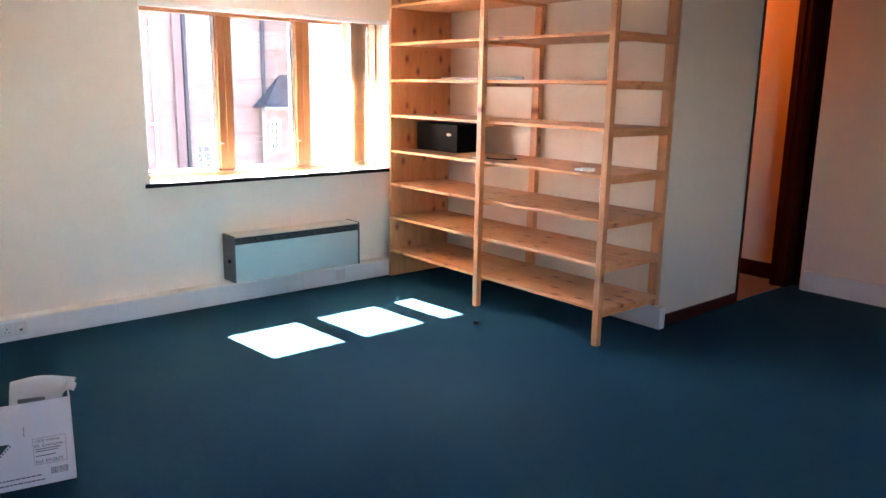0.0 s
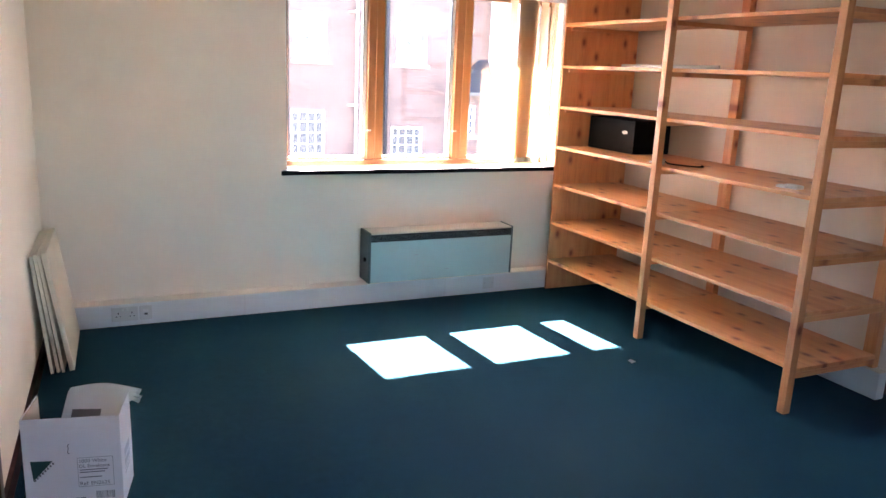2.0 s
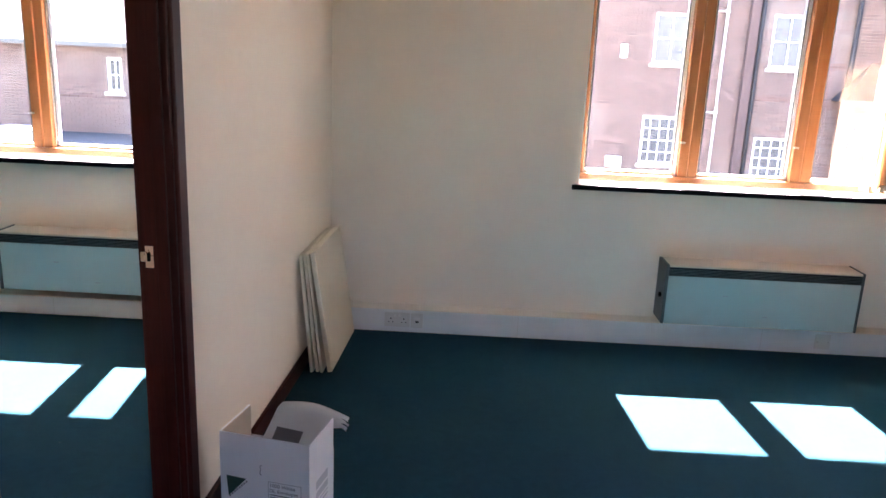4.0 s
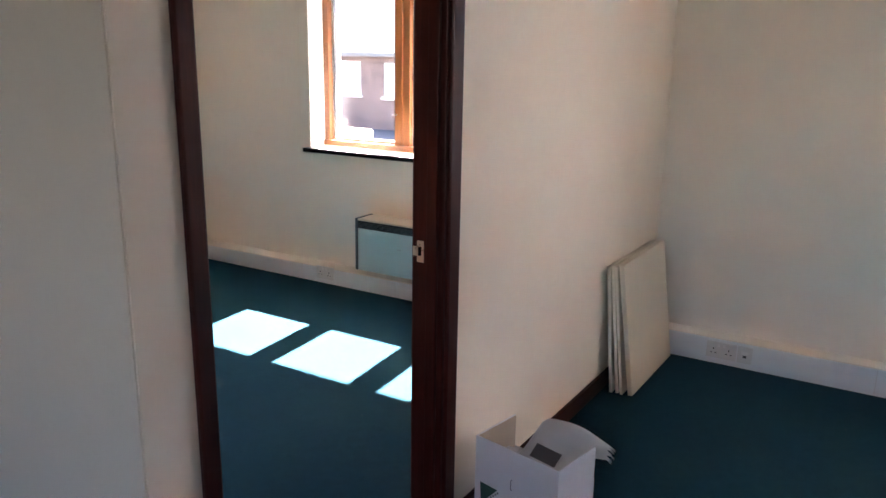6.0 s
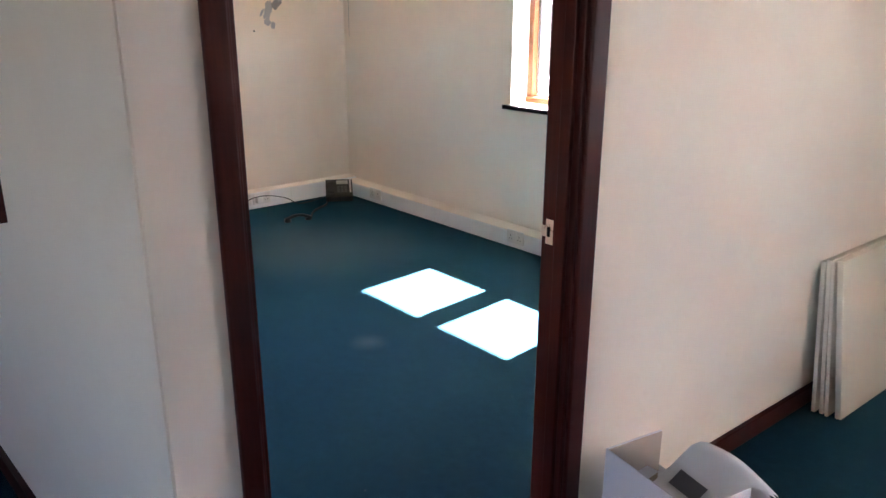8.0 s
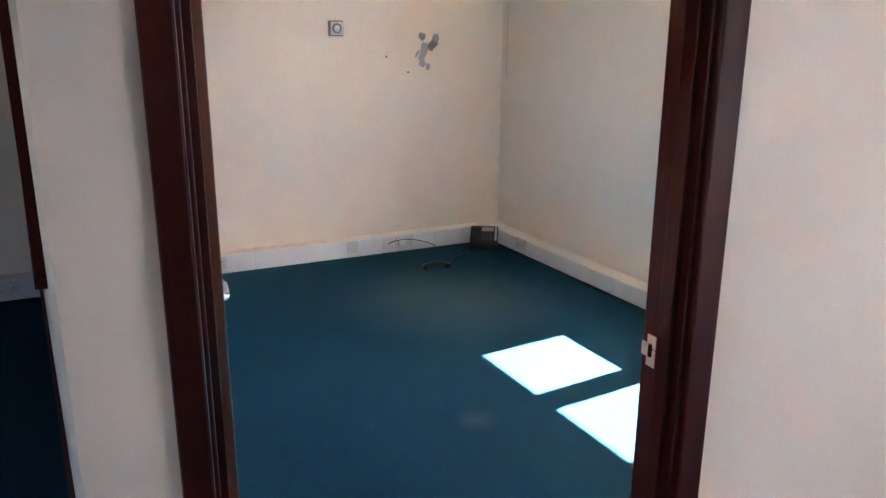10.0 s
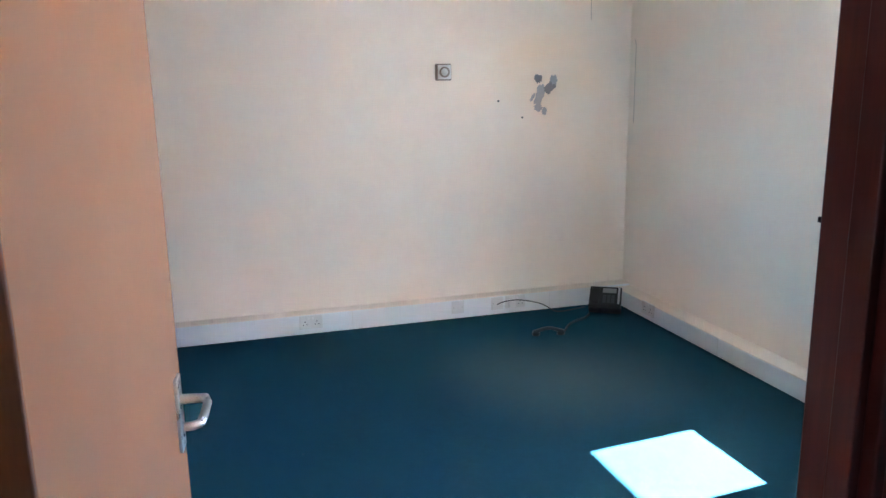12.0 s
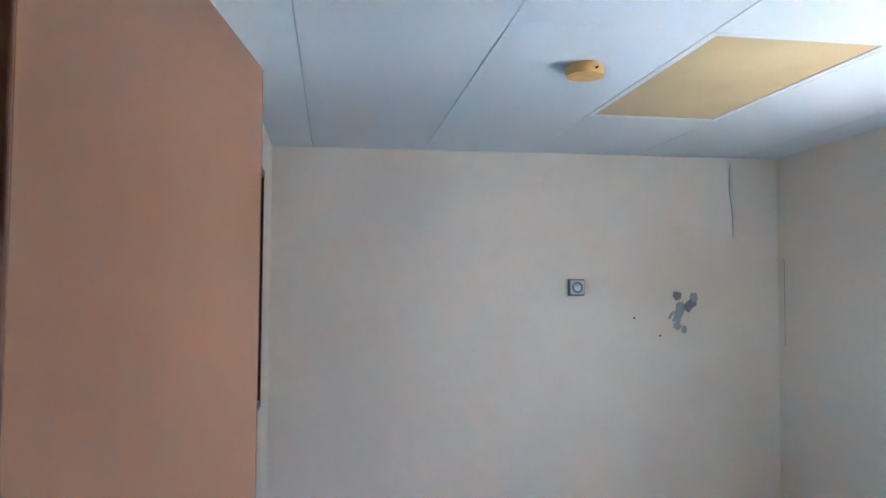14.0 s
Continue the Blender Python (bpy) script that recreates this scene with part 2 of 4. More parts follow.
def fabric():
    m = Mat("tan_blind_fabric", 0.9)
    weave = m.noise(300.0, 2)
    m.color(m.ramp(weave, [(0.3, (0.58, 0.44, 0.30)), (0.7, (0.66, 0.51, 0.36))]))
    tr = m.t.nodes.new("ShaderNodeBsdfTranslucent")
    tr.inputs[0].default_value = (0.72, 0.59, 0.44, 1)
    mx = m.t.nodes.new("ShaderNodeMixShader")
    mx.inputs[0].default_value = 0.30
    m.link(m.b.outputs[0], mx.inputs[1])
    m.link(tr.outputs[0], mx.inputs[2])
    m.link(mx.outputs[0], m.t.nodes["Material Output"].inputs[0])
    return m.m


FABRIC = fabric()


def glass():
    m = bpy.data.materials.new("window_glass")
    m.use_nodes = True
    t = m.node_tree
    t.nodes.clear()
    out = t.nodes.new("ShaderNodeOutputMaterial")
    tr = t.nodes.new("ShaderNodeBsdfTransparent")
    gl = t.nodes.new("ShaderNodeBsdfGlossy")
    gl.inputs["Roughness"].default_value = 0.02
    fr = t.nodes.new("ShaderNodeFresnel")
    fr.inputs[0].default_value = 1.45
    mx = t.nodes.new("ShaderNodeMixShader")
    t.links.new(fr.outputs[0], mx.inputs[0])
    t.links.new(tr.outputs[0], mx.inputs[1])
    t.links.new(gl.outputs[0], mx.inputs[2])
    t.links.new(mx.outputs[0], out.inputs[0])
    return m


GLASS = glass()


def diffuser():
    m = Mat("yellowed_diffuser", 0.5)
    n = m.noise(1.6, 3)
    m.color(m.ramp(n, [(0.3, (0.56, 0.40, 0.19)), (0.7, (0.70, 0.54, 0.28))]))
    m.bump(m.voronoi(160.0), 0.3, 0.001)
    return m.m


DIFFUSER = diffuser()


def brick_joined():
    m = Mat("red_brick", 0.9)
    rnd = m.t.nodes.new("ShaderNodeNewGeometry").outputs["Random Per Island"]
    n = m.noise(3.0, 4, 0.6)
    col = m.ramp(rnd, [(0.0, (0.070, 0.042, 0.037)), (0.5, (0.105, 0.063, 0.054)), (1.0, (0.15, 0.094, 0.08))])
    stain = m.ramp(m.noise(0.55, 5, 0.6), [(0.48, (0, 0, 0)), (0.72, (0.55, 0.55, 0.55))])
    col = m.mix(stain, col, (0.20, 0.17, 0.15))
    m.color(m.mix(m.math("MULTIPLY", n, 0.35), col, (0.10, 0.085, 0.08)))
    m.bump(m.noise(60.0, 3), 0.3, 0.01)
    return m.m


BRICK = brick_joined()
SOOT = paint("sooty_brick", (0.07, 0.045, 0.042), 0.9, 0.3, 0.5, 30.0)
MORTAR = paint("brick_mortar", (0.19, 0.168, 0.155), 0.95, 0.2, 0.4, 30.0)


# ---- builders ----
def box(bm, x0, x1, y0, y1, z0, z1, bevel=0.0):
    before = set(bm.verts)
    r = bmesh.ops.create_cube(bm, size=1.0)
    bmesh.ops.scale(bm, vec=(abs(x1 - x0), abs(y1 - y0), abs(z1 - z0)), verts=r["verts"])
    bmesh.ops.translate(bm, vec=((x0 + x1) / 2, (y0 + y1) / 2, (z0 + z1) / 2), verts=r["verts"])
    if bevel:
        edges = list({e for v in r["verts"] for e in v.link_edges})
        bmesh.ops.bevel(bm, geom=edges, offset=bevel, segments=2, affect="EDGES", profile=0.5)
    return [v for v in bm.verts if v not in before]


def cyl(bm, a, b, r0, r1=None, seg=16):
    a, b = Vector(a), Vector(b)
    before = set(bm.verts)
    bmesh.ops.create_cone(bm, cap_ends=True, segments=seg, radius1=r0, radius2=r0 if r1 is None else r1, depth=(b - a).length)
    vs = [v for v in bm.verts if v not in before]
    q = (b - a).to_track_quat("Z", "Y").to_matrix().to_4x4()
    bmesh.ops.transform(bm, matrix=Matrix.Translation((a + b) / 2) @ q, verts=vs)
    return vs


def prism(bm, outline, z0, z1):
    """An upright prism over a polygon in x, y."""
    low = [bm.verts.new((x, y, z0)) for x, y in outline]
    top = [bm.verts.new((x, y, z1)) for x, y in outline]
    n = len(outline)
    bm.faces.new(low[::-1])
    bm.faces.new(top)
    for i in range(n):
        bm.faces.new((low[i], low[(i + 1) % n], top[(i + 1) % n], top[i]))


def mesh(name, bm, material, smooth=False):
    bmesh.ops.recalc_face_normals(bm, faces=bm.faces)
    me = bpy.data.meshes.new(name)
    bm.to_mesh(me)
    bm.free()
    me.materials.append(material)
    if smooth:
        for p in me.polygons:
            p.use_smooth = True
    return me


def part(name, bm, material, parent, label="", smooth=False):
    ob = new(name, mesh(name, bm, material, smooth))
    ob.parent = parent
    ob.matrix_parent_inverse = Matrix.Translation(parent.matrix_basis.translation).inverted() if parent.matrix_basis.translation.length > 0 else Matrix()
    if label:
        tagged(ob, label)
    return ob


def bpart(name, dims, material, parent, label="", bevel=0.002):
    bm = bmesh.new()
    box(bm, *dims, bevel=bevel)
    return part(name, bm, material, parent, label)


def thing(name, at, label, category, group="", kind=""):
    ob = new(name)
    ob.empty_display_size = 0.1
    ob.matrix_basis = Matrix.Translation(at)
    return tagged(ob, label, category, group, kind)


def solid(name, bm, material, label, category, group="", kind="", smooth=False):
    return tagged(new(name, mesh(name, bm, material, smooth)), label, category, group, kind)


def struct(name, boxes, material, label, category, bevel=0.0):
    bm = bmesh.new()
    for b in boxes:
        box(bm, *b, bevel=bevel)
    return solid(name, bm, material, label, category, kind="structure")


def tube(name, points, r, material, parent=None, smooth=True, res=8):
    """A round cable through points, as a mesh."""
    bm = bmesh.new()
    pts = [Vector(p) for p in points]
    fine = []
    for i in range(len(pts) - 1):
        p0, p1, p2, p3 = pts[max(i - 1, 0)], pts[i], pts[i + 1], pts[min(i + 2, len(pts) - 1)]
        for s in range(res):
            u = s / res
            fine.append(0.5 * (2 * p1 + (p2 - p0) * u + (2 * p0 - 5 * p1 + 4 * p2 - p3) * u * u + (3 * p1 - p0 - 3 * p2 + p3) * u ** 3))
    fine.append(pts[-1])
    rings = []
    for i, p in enumerate(fine):
        d = (fine[min(i + 1, len(fine) - 1)] - fine[max(i - 1, 0)]).normalized()
        q = d.to_track_quat("Z", "Y")
        rings.append([bm.verts.new(p + q @ Vector((r * math.cos(a), r * math.sin(a), 0))) for a in [k * math.pi / 3 for k in range(6)]])
    for a, b in zip(rings, rings[1:]):
        for k in range(6):
            bm.faces.new((a[k], a[(k + 1) % 6], b[(k + 1) % 6], b[k]))
    if parent:
        return part(name, bm, material, parent, smooth=smooth)
    return new(name, mesh(name, bm, material, smooth))


# ---- structure ----
H = 2.438          # ceiling
NI, NO = 0.12, 0.46  # window wall, inner and outer face
XW = -4.36         # west wall
XE = 5.53          # east wall
YS = -7.0          # south wall
PA, PB = -0.22, -0.32  # partition faces
SHIFT = -3.72      # second window lies this far along the wall
WX0, WX1, WZ0, WZ1 = 1.235, 3.21, 0.865, 2.06

struct("floor", [(XW - 0.2, XE + 0.2, YS - 0.2, NO, -0.12, 0)], CARPET, "worn dark teal office carpet with dusty marks", "floor")
a0, a1, b0, b1 = WX0, WX1, WX0 + SHIFT, WX1 + SHIFT
struct("wall_north", [
    (XW - 0.2, b0, NI, NO, 0, H + 0.2), (b0, b1, NI, NO, 0, WZ0), (b0, b1, NI, NO, WZ1, H + 0.2), (b1, a0, NI, NO, 0, H + 0.2),
    (a0, a1, NI, NO, 0, WZ0), (a0, a1, NI, NO, WZ1, H + 0.2), (a1, XE + 0.2, NI, NO, 0, H + 0.2)],
    WALL, "cream painted outer wall with two window openings", "wall")
struct("wall_west", [(XW - 0.2, XW, YS - 0.2, NI, 0, H + 0.2)], STAINED, "scuffed cream painted wall with torn plaster", "wall")
struct("wall_east", [(XE, XE + 0.2, YS - 0.2, -2.32, 0, H + 0.2), (XE + 0.12, XE + 0.3, -2.32, NI, 0, H + 0.2)], WALL, "cream painted plain wall", "wall")
# opening added out of view to let fill light into the hall
SW0, SW1 = 0.45, 1.3
struct("wall_south", [(XW - 0.2, SW0, YS - 0.2, YS, 0, H + 0.2), (SW1, XE + 0.2, YS - 0.2, YS, 0, H + 0.2), (SW0, SW1, YS - 0.2, YS, 0, 0.9), (SW0, SW1, YS - 0.2, YS, 2.1, H + 0.2)], WALL, "cream painted wall with an unseen opening added for skylight", "wall")
DN, DS, DH = -1.95, -2.847, 2.02
SKEW = Matrix.Translation((PA, -2.45, 0)) @ Matrix.Rotation(radians(-1.9), 4, "Z") @ Matrix.Translation((-PA, 2.45, 0))
HE = PA - 0.0215    # hall wall's free end


def askew(ob):
    """Turns a thing of the partition, which stands slightly out of square."""
    ob.matrix_basis = SKEW @ ob.matrix_basis
    return ob


askew(struct("wall_partition", [(PB, PA, DN, NI + 0.05, 0, H), (PB, PA, -2.987, DS, 0, H), (PB, PA, DS, DN, DH, H)], WALL, "cream painted partition wall with a doorway", "wall"))

# the wall between the second room and the hall, with its long inner window
def hallwall(x, outer):
    return (-2.99 if outer else -2.89) - (PA - x) * 0.185 / 4.14


IW0, IW1, IZ0, IZ1 = -1.07, -3.78, 1.015, 2.165
bm = bmesh.new()
for xa, xb in ((HE, IW0), (IW0, IW1), (IW1, XW)):
    for za, zb in ((0, IZ0), (IZ0, IZ1), (IZ1, H)):
        if (xa, za) != (IW0, IZ0):
            prism(bm, [(xa, hallwall(xa, True)), (xa, hallwall(xa, False)), (xb, hallwall(xb, False)), (xb, hallwall(xb, True))], za, zb)
bmesh.ops.remove_doubles(bm, verts=bm.verts, dist=0.0005)
inner = [fc for fc in bm.faces if all(len(e.link_faces) > 2 for e in fc.edges)]
bmesh.ops.delete(bm, geom=inner, context="FACES_ONLY")
solid("wall_hall", bm, WALL, "cream painted wall with a long inner window", "wall", kind="structure")

EW = 3.75
struct("wall_shelf", [(EW, EW + 0.1, -2.2, NI, 0, H)], WALL, "pale wall behind the open bookcase", "wall")
LX0, LX1 = 4.765, 5.47
struct("wall_lobby", [(EW + 0.1, LX0 - 0.02, -2.2, -2.1, 0, H), (LX0 - 0.02, LX1 + 0.03, -2.2, -2.1, 2.28, H), (LX1 + 0.03, XE + 0.12, -2.2, -2.1, 0, H)], WALL, "cream painted wall with a lobby doorway", "wall")
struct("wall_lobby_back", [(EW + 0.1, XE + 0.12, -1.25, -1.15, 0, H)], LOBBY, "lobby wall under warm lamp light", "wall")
struct("lobby_floor", [(EW + 0.1, XE + 0.12, -2.2, -1.25, 0, 0.006)], TAN, "tan carpet of the lobby", "floor")
struct("lobby_baseboard", [(XE + 0.1, XE + 0.12, -2.1, -1.25, 0.006, 0.14), (EW + 0.1, XE + 0.1, -1.27, -1.25, 0.006, 0.14)], MAHOG["x"], "dark stained skirting in the lobby", "baseboard")

# ceiling of lay-in tiles on a grid slightly out of square with the walls, one mesh
GRID = Matrix.Translation((-3.2, -1.452, 0)) @ Matrix.Rotation(radians(2.2), 4, "Z") @ Matrix.Translation((3.2, 1.452, 0))
bm = bmesh.new()
ylines = [-1.452 + 0.668 * k for k in range(-9, 4)]
xlines = [-3.325 + 1.24 * k for k in range(-2, 9)]
LB = (-3.325, -2.085, -1.452, -0.784)
for xa, xb in zip(xlines, xlines[1:]):
    for ya, yb in zip(ylines, ylines[1:]):
        if abs(xa - LB[0]) < 0.01 and abs(ya - LB[2]) < 0.01:
            continue
        ca, cb, cy, cd = max(xa, XW - 0.18), min(xb, XE + 0.18), max(ya, YS - 0.4), min(yb, NI + 0.08)
        if cb - ca > 0.02 and cd - cy > 0.02:
            box(bm, ca + 0.0006, cb - 0.0006, cy + 0.003, cd - 0.003, H, H + 0.02)
bmesh.ops.transform(bm, matrix=GRID, verts=bm.verts)
box(bm, XW - 0.2, XE + 0.3, YS - 0.2, NO, H + 0.06, H + 0.2)
solid("ceiling", bm, TILE, "white lay-in tile ceiling with thin dark joints", "ceiling", kind="structure")


def baseboard(name, boxes, label):
    return struct(name, boxes, MAHOG["x"], label, "baseboard", 0.003)


askew(baseboard("baseboard_partition", [(PA, PA + 0.018, -1.905, NI - 0.1, 0, 0.075), (PB - 0.018, PB, -1.905, NI - 0.1, 0, 0.075), (PA, PA + 0.018, -2.99, -2.875, 0, 0.075)], "dark stained skirting board on the partition"))
baseboard("baseboard_lobby_wall", [(EW, LX0 - 0.03, -2.218, -2.2, 0, 0.075)], "dark stained skirting board")
bm = bmesh.new()
prism(bm, [(HE, hallwall(HE, True)), (HE, hallwall(HE, True) - 0.018), (XW, hallwall(XW, True) - 0.018), (XW, hallwall(XW, True))], 0, 0.075)
prism(bm, [(PB, hallwall(PB, False)), (PB, hallwall(PB, False) + 0.018), (XW, hallwall(XW, False) + 0.018), (XW, hallwall(XW, False))], 0, 0.075)
solid("baseboard_hall", bm, MAHOG["x"], "dark stained skirting board", "baseboard", kind="structure")

TH = 0.138
def trunking(name, dims):
    x0, x1, y0, y1, z0, z1 = dims
    bm = bmesh.new()
    box(bm, x0, x1, y0, y1, z0, z1 - 0.007, bevel=0.003)
    ob = solid(name, bm, WHITE, "white skirting trunking along the wall", "trunking", kind="structure")
    bpart("capping", (x0, x1, y0, y1, z1 - 0.0068, z1), WALL, ob, "cream painted capping", 0.003)
    along = x1 - x0 > y1 - y0
    n = int(max(x1 - x0, y1 - y0) / 1.37)
    for k in range(1, n + 1):
        c = (x0 if along else y0) + 1.37 * k - 0.2
        d = (c, c + 0.003, y0 - 0.0012, y0 + 0.01, 0.002, z1 - 0.008) if along else (x1 - 0.01, x1 + 0.0012, c, c + 0.003, 0.002, z1 - 0.008)
        bpart("joint_cover", d, SOCKET, ob, "", 0)
    return ob


trunking("trim_trunking_north", (PA, 3.166, 0.02, NI, 0, TH))
trunking("trim_trunking_north_2", (XW + 0.1, PB + 0.06, 0.0, NI, 0, 0.112))
trunking("trim_trunking_west", (XW, XW + 0.1, -3.04, NI, 0, 0.13))
trunking("trim_trunking_hall", (XW, XW + 0.1, YS, -3.14, 0, TH))
trunking("trim_trunking_east", (XE - 0.02, XE, YS, -2.34, 0, 0.165))
trunking("trim_trunking_shelf", (3.69, EW, -2.25, -0.01, 0, 0.15))


# ---- windows ----
def window(name, dx, blind_label):
    w = thing(name, (dx + 2.2, 0.25, WZ0), "three-light varnished softwood window with white sill", "window", kind="structure")
    fy0, fy1 = 0.268, 0.328
    zb, zt = 0.905, WZ1
    def fb(n, d, m, lab="", bev=0.004):
        return bpart(n, (d[0] + dx, d[1] + dx, *d[2:]), m, w, lab, bev)
    fb("bottom_rail", (WX0, WX1, fy0 - 0.012, fy1, zb - 0.012, zb + 0.024), FRAME["x"])
    fb("top_rail", (WX0, WX1, fy0, fy1, zt - 0.05, zt), FRAME["x"])
    fb("stile", (WX0, 1.282, fy0, fy1, zb + 0.024, zt - 0.05), FRAME["z"])
    fb("stile", (3.202, WX1, fy0, fy1, zb + 0.024, zt - 0.05), FRAME["z"])
    for ma, mb in ((1.815, 1.925), (2.445, 2.565)):
        mid = (ma + mb) / 2
        m = fb("mullion", (ma, mid - 0.002, fy0, fy1, zb + 0.024, zt - 0.05), FRAME["z"])
        fb("mullion", (mid + 0.002, mb, fy0 + 0.006, fy1, zb + 0.024, zt - 0.05), FRAME["z"])
    for n, (pa, pb) in enumerate(((1.282, 1.815), (1.925, 2.445), (2.565, 3.202))):
        # slim white outer casement
        fb("casement_rail", (pa, pb, fy1 - 0.02, fy1 + 0.03, zb + 0.024, zb + 0.042), WHITE, "white outer casement")
        fb("casement_stile", (pb - (0.022 if n < 2 else 0.07), pb, fy1 - 0.02, fy1 + 0.03, zb + 0.042, zt - 0.05), WHITE, "white outer casement")
        fb("casement_stile", (pa, pa + 0.012, fy1 - 0.02, fy1 + 0.03, zb + 0.042, zt - 0.05), WHITE, "white outer casement")
        for e in (pa + 0.012, pb - (0.028 if n < 2 else 0.076)):
            fb("gasket", (e, e + 0.006, fy1 - 0.022, fy1 + 0.012, zb + 0.042, zt - 0.05), HEATERSIDE, "dark glazing gasket", 0)
        g = fb("pane", (pa + 0.004, pb - 0.004, fy1 + 0.004, fy1 + 0.008, zb + 0.03, zt - 0.05), GLASS, "clear glass", 0)
        g.visible_shadow = False
        fb("catch", (pb - 0.005, pb + 0.02, fy0 - 0.02, fy0, 1.12, 1.13), GREYMETAL, "small casement catch", 0.002)
    fb("sill_board", (WX0 - 0.02, WX1 + 0.01, 0.092, fy0, WZ0, WZ0 + 0.022), SILL, "white painted sill", 0.003)
    fb("sill_nosing", (WX0 - 0.035, WX1 + 0.02, 0.081, 0.0918, WZ0 - 0.006, WZ0 + 0.021), BLACK, "dark sill edge", 0.002)
    fb("reveal_side", (WX0 - 0.004, WX0 + 0.006, NI + 0.002, fy0, WZ0 + 0.022, WZ1), REVEAL, "white window reveal", 0)
    fb("reveal_side", (WX1 - 0.006, WX1 + 0.004, NI + 0.002, fy0, WZ0 + 0.022, WZ1), REVEAL, "white window reveal", 0)
    fb("outer_sill", (WX0 - 0.05, WX1 + 0.05, fy1 + 0.03, NO + 0.06, WZ0 - 0.02, WZ0 + 0.03), RENDER, "pale outer sill", 0.004)
    # vertical blind, drawn aside
    b = thing("vertical_blind", (dx + 2.9, 0.17, 0.9), blind_label, "blind", "window blinds")
    bpart("head_rail", (WX0 + dx + 0.012, WX1 + dx - 0.012, 0.135, 0.175, WZ1 - 0.032, WZ1 - 0.002), PLASTIC, b, "white head rail", 0.003)
    rng = random.Random(4)
    for k in range(11):
        off = -0.120 if k == 0 else 0.125 if k == 9 else 0.205 if k == 10 else -0.058 + 0.0165 * (k - 1) + rng.uniform(-0.003, 0.003)
        tilt = radians(70 if k in (0, 9, 10) else rng.uniform(46, 58))
        z0 = 0.918 + rng.uniform(0, 0.008)
        n = 8
        rows = []
        bm = bmesh.new()
        xc = dx + 2.935 + off
        for z in (z0, 1.3, 1.7, WZ1 - 0.035):
            row = []
            for i in range(n + 1):
                u = i / n - 0.5
                row.append(bm.verts.new((xc + math.sin(tilt) * u * 0.085 + 0.005 * math.cos(u * math.pi), 0.157 + u * 0.085 * math.cos(tilt), z)))
            rows.append(row)
        for r0, r1 in zip(rows, rows[1:]):
            for i in range(n):
                bm.faces.new((r0[i], r0[i + 1], r1[i + 1], r1[i]))
        bmesh.ops.solidify(bm, geom=bm.faces[:], thickness=0.0012)
        part("vane", bm, FABRIC, b)
        xw = dx + 2.94 + off * 0.98
        bpart("vane_weight", (xw - 0.007, xw + 0.008, 0.118, 0.192, z0 - 0.004, z0 + 0.030), HEATERTOP, b, "", 0.003)
    tube("bead_chain", [(3.135 + dx, 0.15, WZ1 - 0.03), (3.137 + dx, 0.15, 1.5), (3.135 + dx, 0.15, 1.15)], 0.003, PLASTIC, b)
    return w


window("window_1", 0.0, "tan vertical blind bunched beside the window reveal")
window("window_2", SHIFT, "tan vertical blind bunched beside the window reveal")


# ---- doorways ----
def door_frame():
    f = thing("door_1", (PA, -2.4, 0), "open doorway in a dark mahogany-stained frame", "door frame", kind="structure")
    yn, ys, top = -1.98, -2.817, 1.99
    bpart("jamb", (PB - 0.004, PA + 0.004, yn, DN, 0, top), MAHOG["z"], f, "", 0.003)
    bpart("jamb", (PB - 0.004, PA + 0.004, DS, ys, 0, top), MAHOG["z"], f, "", 0.003)
    bpart("head", (PB - 0.004, PA + 0.004, DS, DN, top, DH), MAHOG["y"], f, "", 0.003)
    for y0, y1 in ((yn - 0.014, yn), (ys, ys + 0.014)):
        bpart("stop", (PA - 0.048, PA - 0.014, y0, y1, 0, top), MAHOG["z"], f, "", 0.002)
    bpart("stop", (PA - 0.048, PA - 0.014, ys + 0.014, yn - 0.014, top - 0.014, top), MAHOG["y"], f, "", 0.002)
    for x0, x1 in ((PA, PA + 0.016), (PB - 0.016, PB)):
        bpart("architrave", (x0, x1, yn + 0.012, yn + 0.072, 0, top + 0.09), MAHOG["z"], f, "", 0.005)
        bpart("architrave", (x0, x1, ys - 0.052, ys - 0.008, 0, top + 0.09), MAHOG["z"], f, "", 0.005)
        bpart("architrave", (x0, x1, ys - 0.008, yn + 0.012, top + 0.012, top + 0.09), MAHOG["y"], f, "", 0.005)
    s = bpart("strike_plate", (PB + 0.012, PB + 0.036, yn - 0.0025, yn, 0.908, 0.973), BRASS, f, "worn metal strike plate", 0.0008)
    bpart("latch_hole", (PB + 0.018, PB + 0.028, yn - 0.0035, yn - 0.0024, 0.928, 0.953), BLACK, s)
    bpart("lip", (PB - 0.002, PB + 0.012, yn - 0.004, yn - 0.0005, 0.926, 0.955), BRASS, s)
    for z in (0.22, 1.0, 1.72):
        bm = bmesh.new()
        cyl(bm, (PB - 0.006, ys + 0.004, z), (PB - 0.006, ys + 0.004, z + 0.075), 0.006, seg=10)
        part("hinge", bm, GREYMETAL, f, "metal butt hinge", True)
    return f


askew(door_frame())


